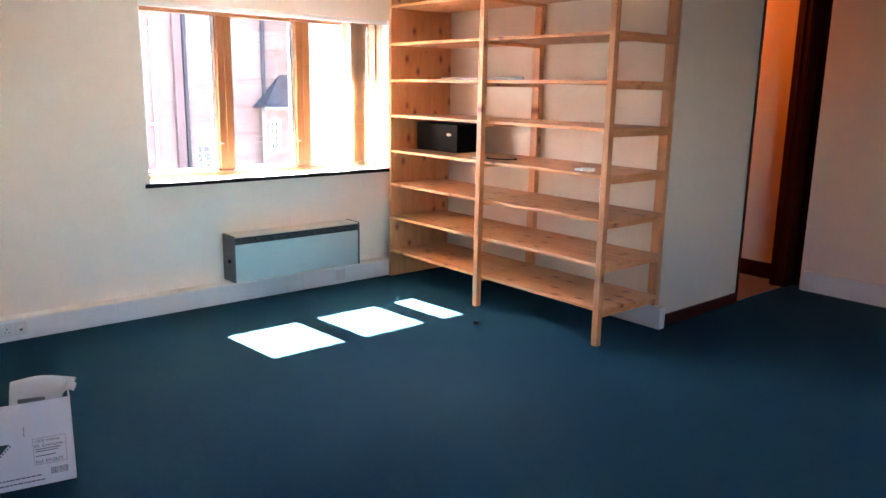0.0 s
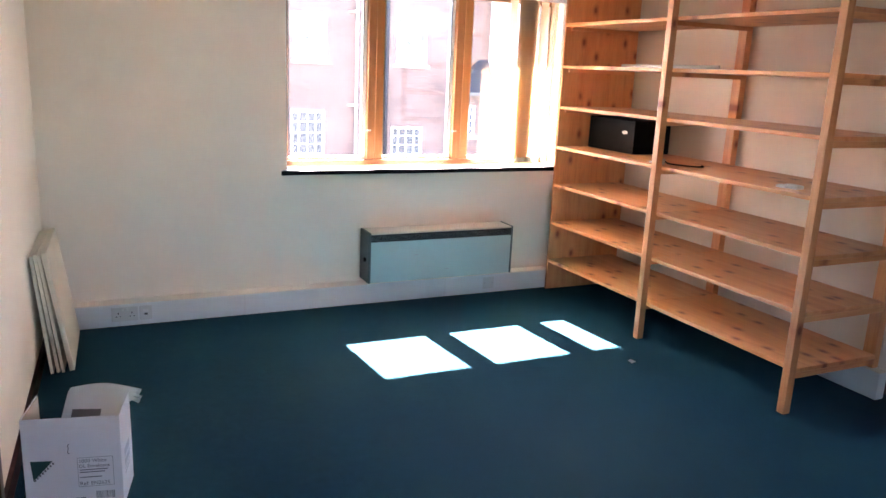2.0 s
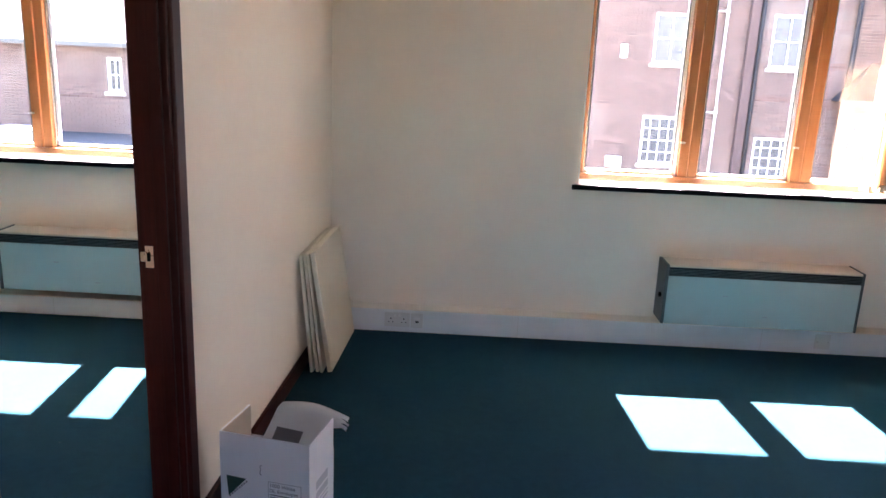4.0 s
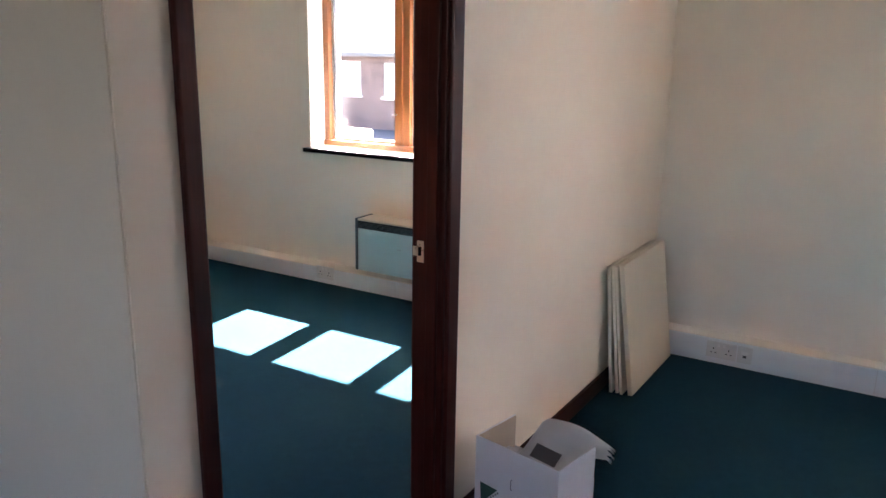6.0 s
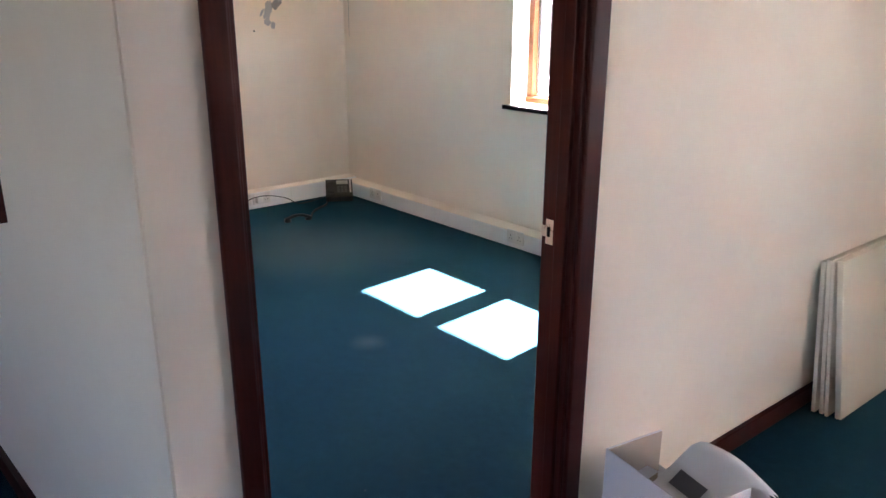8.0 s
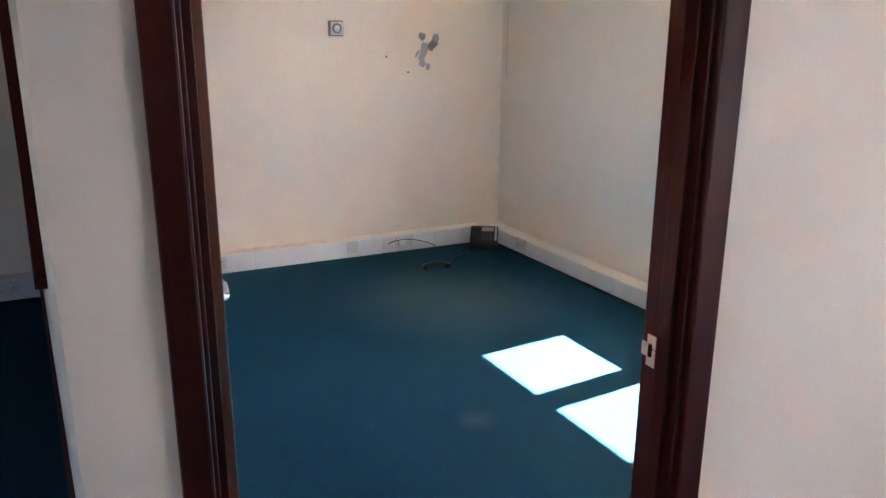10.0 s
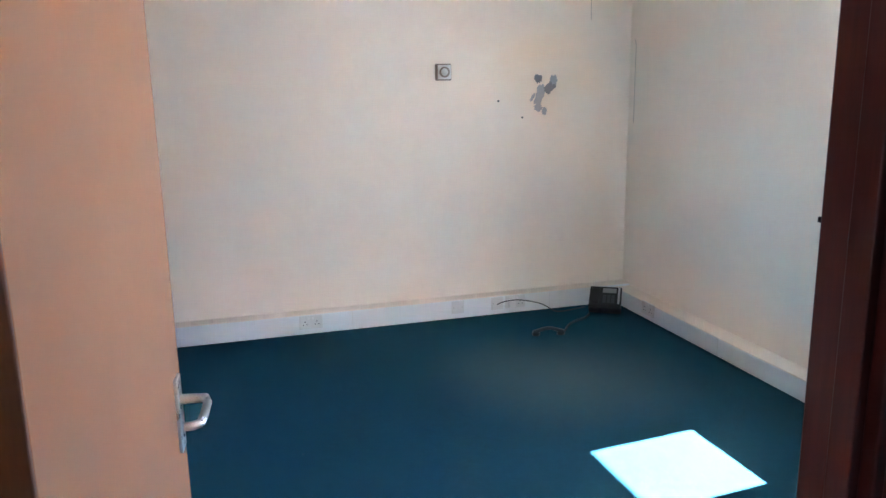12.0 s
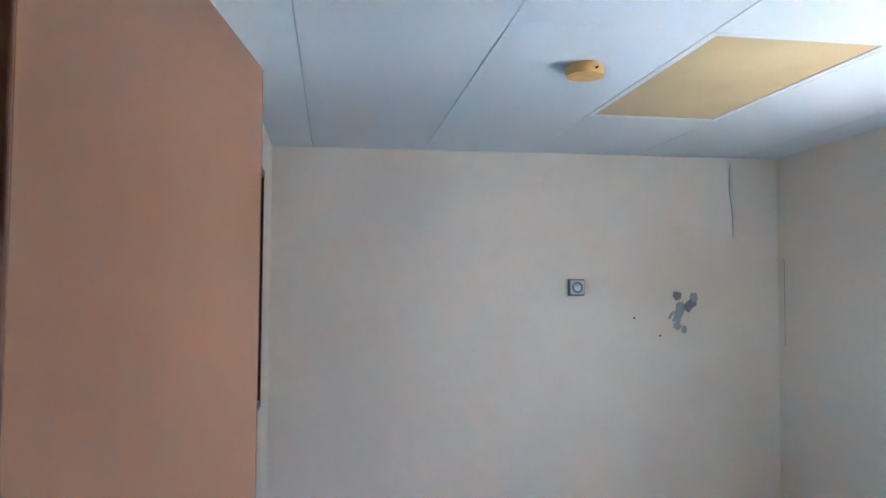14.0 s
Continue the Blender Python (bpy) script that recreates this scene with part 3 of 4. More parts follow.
def lever(parent, side, z):
    """Lever handle on a back plate, in the leaf's own axes: x along the leaf from the hinge, y across it."""
    y = 0.021 * side
    plate = bpart("handle_plate", (0.695, 0.738, y, y + 0.007 * side, z - 0.098, z + 0.045), STEEL, parent, "satin metal back plate", 0.002)
    bm = bmesh.new()
    pts = [(0.717, y, z), (0.717, y + 0.030 * side, z), (0.712, y + 0.052 * side, z + 0.001), (0.690, y + 0.058 * side, z + 0.001), (0.640, y + 0.057 * side, z - 0.002), (0.612, y + 0.054 * side, z - 0.004), (0.603, y + 0.042 * side, z - 0.004), (0.602, y + 0.028 * side, z - 0.004)]
    rad = [0.010, 0.009, 0.0085, 0.008, 0.008, 0.008, 0.008, 0.0075]
    rings = []
    vs = [Vector(p) for p in pts]
    for i, p in enumerate(vs):
        d = (vs[min(i + 1, len(vs) - 1)] - vs[max(i - 1, 0)]).normalized()
        q = d.to_track_quat("Z", "Y")
        rings.append([bm.verts.new(p + q @ Vector((rad[i] * math.cos(a), rad[i] * math.sin(a), 0))) for a in [k * math.pi / 6 for k in range(12)]])
    for a, b in zip(rings, rings[1:]):
        for k in range(12):
            bm.faces.new((a[k], a[(k + 1) % 12], b[(k + 1) % 12], b[k]))
    bm.faces.new(rings[0])
    bm.faces.new(rings[-1])
    part("lever", bm, STEEL, plate, "satin metal lever", True)
    for dz in (-0.086, 0.034):
        bm = bmesh.new()
        cyl(bm, (0.717, y + 0.006 * side, z + dz), (0.717, y + 0.008 * side, z + dz), 0.004, seg=10)
        part("screw", bm, GREYMETAL, plate)


def door_leaf():
    d = thing("door", (0, 0, 0), "beech-veneered flush door standing open into the room", "door")
    bpart("leaf", (0.0, 0.768, -0.021, 0.021, 0.008, 1.985), VENEER, d, "", 0.001)
    bpart("lipping", (-0.006, 0.0, -0.0212, 0.0212, 0.008, 1.984), LIPPING, d, "dark hinge edge")
    bpart("lipping", (0.768, 0.774, -0.0212, 0.0212, 0.008, 1.984), LIPPING, d, "dark closing edge")
    lever(d, 1, 0.957)
    lever(d, -1, 0.957)
    d.matrix_basis = pose(-0.334, -2.796, 0, 0, 0, 180 - 5.2)
    return d


door_leaf()


def lobby_frame():
    f = thing("door_2", (5.1, -2.15, 0), "dark stained lobby doorway with no leaf in view", "door frame", kind="structure")
    bpart("jamb", (LX0 - 0.02, LX0, -2.204, -2.096, 0, 2.25), MAHOG["z"], f, "", 0.003)
    bpart("jamb", (LX1, LX1 + 0.03, -2.204, -2.096, 0, 2.25), MAHOG["z"], f, "", 0.003)
    bpart("head", (LX0 - 0.02, LX1 + 0.03, -2.204, -2.096, 2.25, 2.28), MAHOG["x"], f, "", 0.003)
    bpart("architrave", (LX0 - 0.03, LX0 - 0.004, -2.21, -2.2, 0, 2.34), MAHOG["z"], f, "", 0.003)
    bpart("architrave", (LX1 + 0.01, XE + 0.098, -2.216, -2.2, 0, 2.34), MAHOG["z"], f, "", 0.003)
    bpart("side_lining", (XE + 0.1, XE + 0.118, -2.318, -2.203, 0, 2.34), MAHOG["z"], f, "dark stained side lining", 0.003)
    bpart("architrave", (LX0 - 0.004, LX1 + 0.01, -2.216, -2.2, 2.262, 2.34), MAHOG["x"], f, "", 0.003)
    bpart("stop", (LX1 - 0.015, LX1, -2.16, -2.12, 0, 2.25), MAHOG["z"], f)


lobby_frame()


def inner_window():
    w = thing("window_3", (-2.4, -2.95, IZ0), "long inner window in a dark stained frame", "window", kind="structure")
    def slab(name, xa, xb, ga, gb, za, zb, m, lab=""):
        """ga, gb: metres out of the inner face and out of the hall face."""
        bm = bmesh.new()
        prism(bm, [(xa, hallwall(xa, True) - gb), (xa, hallwall(xa, False) + ga), (xb, hallwall(xb, False) + ga), (xb, hallwall(xb, True) - gb)], za, zb)
        return part(name, bm, m, w, lab)
    slab("jamb", IW0 - 0.03, IW0, 0.006, 0.022, IZ0, IZ1, MAHOG["z"])
    slab("jamb", IW1, IW1 + 0.03, 0.006, 0.022, IZ0, IZ1, MAHOG["z"])
    slab("sill", IW1, IW0, 0.008, 0.026, IZ0 - 0.03, IZ0, MAHOG["x"])
    slab("head", IW1, IW0, 0.008, 0.024, IZ1, IZ1 + 0.03, MAHOG["x"])
    for x in (-1.97, -2.87):
        slab("mullion", x - 0.03, x + 0.03, 0.004, 0.01, IZ0, IZ1, MAHOG["z"])
    for xa, xb in ((IW0 - 0.03, -1.94), (-2.0, -2.84), (-2.90, IW1 + 0.03)):
        g = slab("pane", xa, xb, -0.05, -0.045, IZ0, IZ1, GLASS, "clear glass")
    for gap, z0, z1 in ((0.008, IZ0 - 0.036, IZ0 - 0.03), (0.008, IZ1 + 0.03, IZ1 + 0.036)):
        slab("bead", IW1 - 0.02, IW0 + 0.02, gap, -0.05, z0, z1, GREYMETAL, "grey edge bead")


inner_window()


# ---- main room ----
def bookcase():
    s = thing("bookcase", (3.42, -1.1, 0), "tall open varnished knotty pine bookcase, almost empty", "bookcase")
    top = 2.36
    bpart("end_panel", (3.127, EW - 0.004, -0.0185, -0.001, 0, top), PINE["z"], s)
    x0, x1 = 3.084, 3.128
    for y in (-1.10, -2.19):
        bpart("front_post", (x0, x1, y - 0.021, y + 0.021, 0, top), PINE["z"], s, "", 0.003)
    for y in (-1.04, -2.165):
        bpart("back_post", (EW - 0.052, EW - 0.006, y - 0.033, y + 0.033, 0.152, top), PINE["z"], s, "", 0.003)
    levels = (0.228, 0.508, 0.780, 1.050, 1.328, 1.604, 1.882, 2.166)
    for z in levels:
        for ya, yb in ((-1.098, -0.019), (-2.205, -1.102)):
            bpart("shelf", (x1 + 0.001, EW - 0.053, ya, yb, z - 0.021, z), PINE["y"], s, "", 0.002)
        bpart("bearer", (x1 + 0.002, EW - 0.055, -2.2065, -2.18, z - 0.05, z - 0.0215), PINE["x"], s, "", 0.002)
        bpart("bearer", (x1 + 0.002, EW - 0.055, -1.113, -1.088, z - 0.045, z - 0.0215), PINE["x"], s, "", 0.002)
        bpart("bearer", (3.17, EW - 0.055, -0.036, -0.0185, z - 0.045, z - 0.0215), PINE["x"], s, "", 0.002)


bookcase()


def black_case():
    c = thing("black_case", (3.5, -0.5, 1.05), "matt black equipment case lying on a pine shelf", "case")
    bpart("body", (3.36, 3.66, -0.56, -0.06, 1.051, 1.27), BLACK, c, "", 0.006)
    bm = bmesh.new()
    cyl(bm, (3.359, -0.465, 1.188), (3.3555, -0.465, 1.188), 0.028, seg=20)
    bmesh.ops.scale(bm, vec=(1, 1, 0.4), space=Matrix.Translation((0, 0, -1.188)), verts=bm.verts)
    part("badge", bm, GREYMETAL, c, "small silver oval badge")


black_case()


def shelf_clutter():
    bm = bmesh.new()
    cyl(bm, (3.40, -0.32, 1.616), (3.22, -1.37, 1.616), 0.0115, seg=14)
    solid("white_rod", bm, PLASTIC, "long thin white plastic rod on a pine shelf", "rod", smooth=True)
    bm = bmesh.new()
    box(bm, 3.17, 3.22, -1.04, -0.98, 1.051, 1.068, 0.004)
    box(bm, 3.19, 3.21, -1.0, -0.93, 1.051, 1.060, 0.003)
    box(bm, 3.20, 3.24, -1.02, -0.99, 1.066, 1.082, 0.004)
    solid("metal_bracket", bm, GREYMETAL, "small loose metal bracket on a pine shelf", "bracket")
    ob = tube("black_cable", [(3.3, -0.95, 1.056), (3.24, -1.06, 1.057), (3.3, -1.17, 1.056), (3.36, -1.2, 1.056), (3.4, -1.15, 1.056)], 0.005, BLACK)
    tagged(ob, "short loose black cable on a pine shelf", "cable")
    bm = bmesh.new()
    box(bm, 3.22, 3.27, -1.98, -1.90, 1.051, 1.070, 0.005)
    box(bm, 3.24, 3.26, -1.93, -1.85, 1.051, 1.062, 0.004)
    box(bm, 3.20, 3.23, -1.93, -1.87, 1.051, 1.064, 0.004)
    solid("plastic_clip", bm, PLASTIC, "small white plastic fittings on a pine shelf", "fitting")
    bm = bmesh.new()
    r = random.Random(3)
    vs = [bm.verts.new((2.803 + 0.028 * math.cos(a) * r.uniform(0.7, 1.1), -1.42 + 0.028 * math.sin(a) * r.uniform(0.7, 1.1), 0.004 + 0.008 * (k % 2))) for k, a in enumerate([i * math.pi / 3 for i in range(6)])]
    f = bm.faces.new(vs)
    bmesh.ops.solidify(bm, geom=[f], thickness=0.002)
    solid("paper_scrap", bm, PAPER, "small white paper scrap on the carpet", "paper")


shelf_clutter()


def heater(x0, x1):
    h = thing("panel_heater", ((x0 + x1) / 2, 0.03, 0.155), "pale grey-green wall panel heater with black grille", "heater", "panel heaters")
    y0, y1, z0, z1 = -0.055, NI, 0.16, 0.494
    bpart("casing", (x0 + 0.018, x1 - 0.012, y0 + 0.012, y1, z0 + 0.004, z1 - 0.012), HEATERSIDE, h, "", 0.003)
    bpart("front_panel", (x0 + 0.019, x1 - 0.013, y0 + 0.002, y0 + 0.011, z0, z1 - 0.062), HEATER, h, "pale grey-green steel panel", 0.003)
    bpart("grille", (x0 + 0.019, x1 - 0.013, y0 + 0.006, y0 + 0.0115, z1 - 0.062, z1 - 0.018), BLACK, h, "black outlet grille", 0.001)
    for k in range(5):
        bpart("louvre", (x0 + 0.02, x1 - 0.014, y0 + 0.002, y0 + 0.006, z1 - 0.058 + 0.008 * k, z1 - 0.055 + 0.008 * k), HEATERSIDE, h, "", 0)
    bpart("top_cover", (x0 + 0.019, x1 - 0.013, y0 + 0.001, y1, z1 - 0.0115, z1), HEATERTOP, h, "cream top plate", 0.003)
    bpart("end_cap", (x0, x0 + 0.018, y0 - 0.003, y1, z0 - 0.002, z1 + 0.003), HEATERSIDE, h, "dark grey end cap", 0.006)
    bpart("end_cap", (x1 - 0.012, x1, y0 - 0.003, y1, z0 - 0.002, z1 + 0.003), HEATERSIDE, h, "dark grey end cap", 0.005)
    bm = bmesh.new()
    cyl(bm, (x0, 0.0, 0.31), (x0 - 0.012, 0.0, 0.31), 0.014, seg=16)
    part("knob", bm, BLACK, h, "black thermostat knob", True)
    for px, pz in ((x0 + 0.32, 0.33), (x0 + 0.55, 0.22)):
        bm = bmesh.new()
        box(bm, px, px + 0.03, y0 + 0.0008, y0 + 0.0022, pz, pz + 0.006)
        part("scuff", bm, PLASTER, h, "small grey scuff")


heater(1.728, 2.795)
heater(-1.987, -0.905)


def boards():
    for ub, ut, th, y0, y1, hh in ((0.055, 0.002, 0.016, -0.612, -0.012, 0.598), (0.082, 0.019, 0.016, -0.604, -0.008, 0.606), (0.105, 0.036, 0.014, -0.609, -0.006, 0.604), (0.139, 0.051, 0.024, -0.597, -0.002, 0.612)):
        bm = bmesh.new()
        box(bm, 0, th, y0, y1, 0, hh, 0.003)
        lean = math.atan2(ub - ut, hh)
        ob = solid("ceiling_board", bm, BOARD, "square off-white board leaning on the partition wall", "board", "stack of leaning boards")
        ob.matrix_basis = SKEW @ Matrix.Translation((PA + ub, 0, 0.001)) @ Matrix.Rotation(-lean, 4, "Y")


boards()


def envelope_box():
    b = thing("cardboard_box", (0, 0, 0), "open white card envelope box holding packing sheets", "box")
    L, D, Hh, t = 0.31, 0.205, 0.348, 0.004
    bpart("front_wall", (0, L, 0, t, 0.001, Hh), PAPER, b, "printed white card", 0.001)
    bpart("back_wall", (0, L, D - t, D, 0.001, 0.235), PAPER, b, "", 0.001)
    bpart("side_wall", (0, t, t, D - t, 0.001, Hh), PAPER, b, "", 0.001)
    bpart("side_wall", (L - t, L, t, D - t, 0.001, Hh), PAPER, b, "", 0.001)
    bpart("bottom", (t, L - t, t, D - t, 0.001, 0.006), CARD, b)
    bpart("lining", (t + 0.0005, t + 0.002, t + 0.001, D - t - 0.001, 0.006, Hh - 0.003), CARD, b, "bare brown card")
    # print on the front: a barred panel, a triangle mark and a bar code
    def ink(n, x0, x1, z0, z1, m=INK):
        bpart(n, (x0, x1, -0.0006, 0.0002, z0, z1), m, b, "", 0)
    bm = bmesh.new()
    tri = [bm.verts.new((x, -0.0006, z)) for x, z in ((0.022, 0.196), (0.092, 0.193), (0.028, 0.122))]
    f = bm.faces.new(tri)
    part("mark", bm, GREEN, b, "dark green triangle mark")
    bm = bmesh.new()
    for k in range(8):
        u = 0.030 + k * 0.0085
        box(bm, u, u + 0.006, -0.0006, 0.0002, 0.120 + k * 0.0085, 0.127 + k * 0.0085)
    part("mark", bm, INK, b)
    X0, X1, Z0, Z1 = 0.168, 0.282, 0.088, 0.198
    for d in ((X0, X1, Z0, Z0 + 0.0012), (X0, X1, Z1 - 0.0012, Z1), (X0, X0 + 0.0012, Z0, Z1), (X1 - 0.0012, X1, Z0, Z1)):
        ink("panel_line", *d)
    for text, x, z, size in (("1000 White", 0.172, 0.179, 0.0185), ("DL Envelopes", 0.172, 0.160, 0.0178), ("Ref: EN2625", 0.172, 0.094, 0.0190)):
        cu = bpy.data.curves.new("lettering", "FONT")
        cu.body, cu.size, cu.extrude = text, size, 0.0004
        tmp = bpy.data.objects.new("lettering", cu)
        me = bpy.data.meshes.new_from_object(tmp)
        bpy.data.objects.remove(tmp)
        me.transform(Matrix.Translation((x, -0.0004, z)) @ Matrix.Rotation(math.pi / 2, 4, "X"))
        me.materials.append(INK)
        ob = new("lettering", me)
        ob.parent = b
        tagged(ob, "printed words " + text)
    for z, w in ((0.150, 0.09), (0.141, 0.08), (0.122, 0.07)):
        ink("print_line", X0 + 0.006, X0 + 0.006 + w, z, z + 0.0035)
    r = random.Random(7)
    x = 0.222
    bm = bmesh.new()
    while x < 0.280:
        w = r.choice((0.0012, 0.002, 0.003))
        box(bm, x, x + w, -0.0006, 0.0002, 0.040, 0.068)
        x += w + r.choice((0.0014, 0.002))
    part("bar_code", bm, INK, b)
    for z, x1 in ((0.042, 0.175), (0.022, 0.19)):
        xx = 0.025
        bm = bmesh.new()
        while xx < x1:
            w = r.uniform(0.008, 0.02)
            box(bm, xx, xx + w, -0.0006, 0.0002, z, z + 0.0055)
            xx += w + 0.003
        part("print_line", bm, INK, b)
    tube("cord_loop", [(0.146, -0.001, 0.252), (0.142, -0.003, 0.246), (0.144, -0.003, 0.236), (0.141, -0.002, 0.222), (0.146, -0.001, 0.216)], 0.0012, INK, b)
    for z0, z1 in ((0.095, 0.102), (0.112, 0.117), (0.126, 0.150), (0.160, 0.190)):
        bpart("side_print", (L, L + 0.0006, 0.055, 0.15, z0, z1), SIDEPRINT, b, "", 0)
    b.matrix_basis = pose(-0.129, -1.881, 0, 0, 0, -11.5)

    # the padded sheets that bulge out of the box
    s = thing("packing_sheets", (0, 0, 0), "curled white padded packing sheets stuffed in the box", "packing")
    prof = ((0.022, 0.222), (0.06, 0.246), (0.10, 0.268), (0.14, 0.292), (0.18, 0.322), (0.212, 0.348), (0.242, 0.354), (0.268, 0.344), (0.282, 0.326))
    for n in range(6):
        bm = bmesh.new()
        nv = 14
        rows = []
        for i, (py, pz) in enumerate(prof):
            u = i / (len(prof) - 1)
            flare = min(1.0, max(0.0, u - 0.45) / 0.35)
            row = []
            for j in range(nv + 1):
                v = j / nv
                x0 = 0.090 + 0.022 * u + 0.004 * n
                x1 = 0.281 + 0.068 * flare - 0.004 * (n % 3) * flare - 0.010 * max(0.0, u - 0.8) * 5
                x = x0 + (x1 - x0) * v
                w = noise.noise(Vector((x * 9, u * 2.5 + n * 0.6, n * 0.4)))
                y = py - 0.002 * n * flare + 0.003 * w + 0.003 * (n % 2) * flare - 0.012 * flare * v
                sag = 0.018 * flare * max(0.0, v - 0.45) ** 1.5 / 0.41
                puff = 0.012 * math.sin(math.pi * v) * flare
                z = pz - (0.0057 + 0.0025 * flare * v * v) * n - sag + puff + 0.010 * (2 * v - 1) ** 2 * (1 - flare) + 0.003 * w
                row.append(bm.verts.new((x, y, z)))
            rows.append(row)
        for r0, r1 in zip(rows, rows[1:]):
            for j in range(nv):
                bm.faces.new((r0[j], r0[j + 1], r1[j + 1], r1[j]))
        bmesh.ops.solidify(bm, geom=bm.faces[:], thickness=0.0056)
        part("sheet", bm, POLY, s, "", True)
    bm = bmesh.new()
    vs = [(0.128, 0.110, 0.2825), (0.224, 0.106, 0.2805), (0.224, 0.148, 0.3065), (0.128, 0.152, 0.3095)]
    f = bm.faces.new([bm.verts.new(v) for v in vs])
    bmesh.ops.solidify(bm, geom=[f], thickness=0.002)
    part("label", bm, ENVELOPE, s, "grey rectangular label")
    bm = bmesh.new()
    vs = [(0.02, 0.05, 0.245), (0.075, 0.03, 0.25), (0.082, 0.12, 0.285), (0.03, 0.13, 0.27)]
    f = bm.faces.new([bm.verts.new(v) for v in vs])
    bmesh.ops.solidify(bm, geom=[f], thickness=0.002)
    part("envelope", bm, PAPER, s, "loose white envelope")
    s.matrix_basis = b.matrix_basis.copy()


envelope_box()


# ---- electrical fittings ----
def socket(m, kind, group="wall sockets"):
    """A wall plate in its own axes: x along the wall, -y out of it, z up, centred."""
    w = {"double": 0.146, "single": 0.086, "data": 0.07}[kind]
    label = {"double": "white double switched wall socket", "single": "white single blank wall plate", "data": "white data outlet plate"}[kind]
    s = thing("wall_socket" if kind == "double" else "wall_plate", (0, 0, 0), label + " set in the trunking", "socket", group)
    bpart("plate", (-w / 2, w / 2, -0.009, 0, -0.043, 0.043), SOCKET, s, "", 0.003)
    if kind == "double":
        for cx in (-0.037, 0.037):
            for dx, dz, a, b in ((0, 0.012, 0.0025, 0.005), (-0.011, -0.008, 0.004, 0.002), (0.011, -0.008, 0.004, 0.002)):
                bpart("pin_slot", (cx + dx - a, cx + dx + a, -0.0096, -0.0088, dz - b - 0.006, dz + b - 0.006), BLACK, s, "", 0)
        for cx in (-0.013, 0.013):
            bpart("switch", (cx - 0.006, cx + 0.006, -0.0125, -0.0088, 0.018, 0.034), PLASTIC, s, "", 0.0015)
    elif kind == "data":
        bpart("data_port", (-0.009, 0.009, -0.0098, -0.0088, -0.014, -0.002), HEATERSIDE, s, "", 0)
        bpart("data_shutter", (-0.016, 0.016, -0.011, -0.0088, 0.004, 0.02), PLASTIC, s, "", 0.001)
    else:
        for cx in (-0.03, 0.03):
            bpart("screw_cap", (cx - 0.003, cx + 0.003, -0.0098, -0.0088, -0.003, 0.003), GREYMETAL, s, "", 0)
    s.matrix_basis = m
    return s


for x, k in ((0.265, "double"), (0.378, "data"), (2.66, "single"), (-2.28, "double"), (-3.81, "double")):
    socket(pose(x, 0.02 if x > PA else 0.0, 0.075), k)
for y, k in ((-2.133, "double"), (-1.163, "single"), (-0.885, "single"), (-0.755, "double")):
    socket(pose(XW + 0.1, y, 0.078, 0, 0, 90), k)
socket(pose(XW + 0.1, -3.36, 0.078, 0, 0, 90), "double")
bm = bmesh.new()
box(bm, XW + 0.109, XW + 0.15, -0.815, -0.765, 0.05, 0.1, 0.006)
solid("plug", bm, PLASTIC, "white mains plug in a trunking socket", "plug")


# ---- second room ----
def desk_phone():
    p = thing("desk_phone", (0, 0, 0), "black office desk phone propped in the room corner", "telephone")
    bm = bmesh.new()
    prof = [(0, 0), (0.19, 0), (0.19, 0.025), (0.02, 0.085), (0, 0.08)]
    lo = [bm.verts.new((0, y, z)) for y, z in prof]
    hi = [bm.verts.new((0.21, y, z)) for y, z in prof]
    bm.faces.new(lo)
    bm.faces.new(hi[::-1])
    for i in range(5):
        bm.faces.new((lo[i], hi[i], hi[(i + 1) % 5], lo[(i + 1) % 5]))
    bmesh.ops.bevel(bm, geom=bm.edges[:], offset=0.004, segments=2, affect="EDGES")
    part("body", bm, PHONE, p)
    slope = Matrix.Translation((0, 0.19, 0.025)) @ Matrix.Rotation(math.atan2(0.06, -0.17), 4, "X")
    def on(n, x0, x1, v0, v1, h, m, lab=""):
        bm = bmesh.new()
        box(bm, x0, x1, v0, v1, -h, 0.001, 0.001)
        bmesh.ops.transform(bm, matrix=slope, verts=bm.verts)
        part(n, bm, m, p, lab)
    on("display", 0.085, 0.175, 0.02, 0.062, 0.004, GREYMETAL, "grey display")
    for r in range(4):
        for c in range(3):
            on("key", 0.09 + c * 0.028, 0.11 + c * 0.028, 0.085 + r * 0.02, 0.099 + r * 0.02, 0.004, HEATERSIDE)
    on("trim_strip", 0.186, 0.2, 0.008, 0.165, 0.004, STEEL, "silver trim strip")
    on("cradle", 0.012, 0.065, 0.012, 0.05, 0.008, PHONE)
    on("cradle", 0.012, 0.065, 0.125, 0.165, 0.008, PHONE)
    # the stand that props the back edge up
    bm = bmesh.new()
    down = Vector((0, -math.sin(radians(47)), -math.cos(radians(47))))
    a, b = Vector((0.045, 0.165, -0.001)), Vector((0.165, 0.165, -0.001))
    ends = [a, b, b + down * 0.117, a + down * 0.117]
    fc = bm.faces.new([bm.verts.new(v) for v in ends])
    bmesh.ops.solidify(bm, geom=[fc], thickness=0.005)
    part("stand", bm, PHONE, p)
    return p


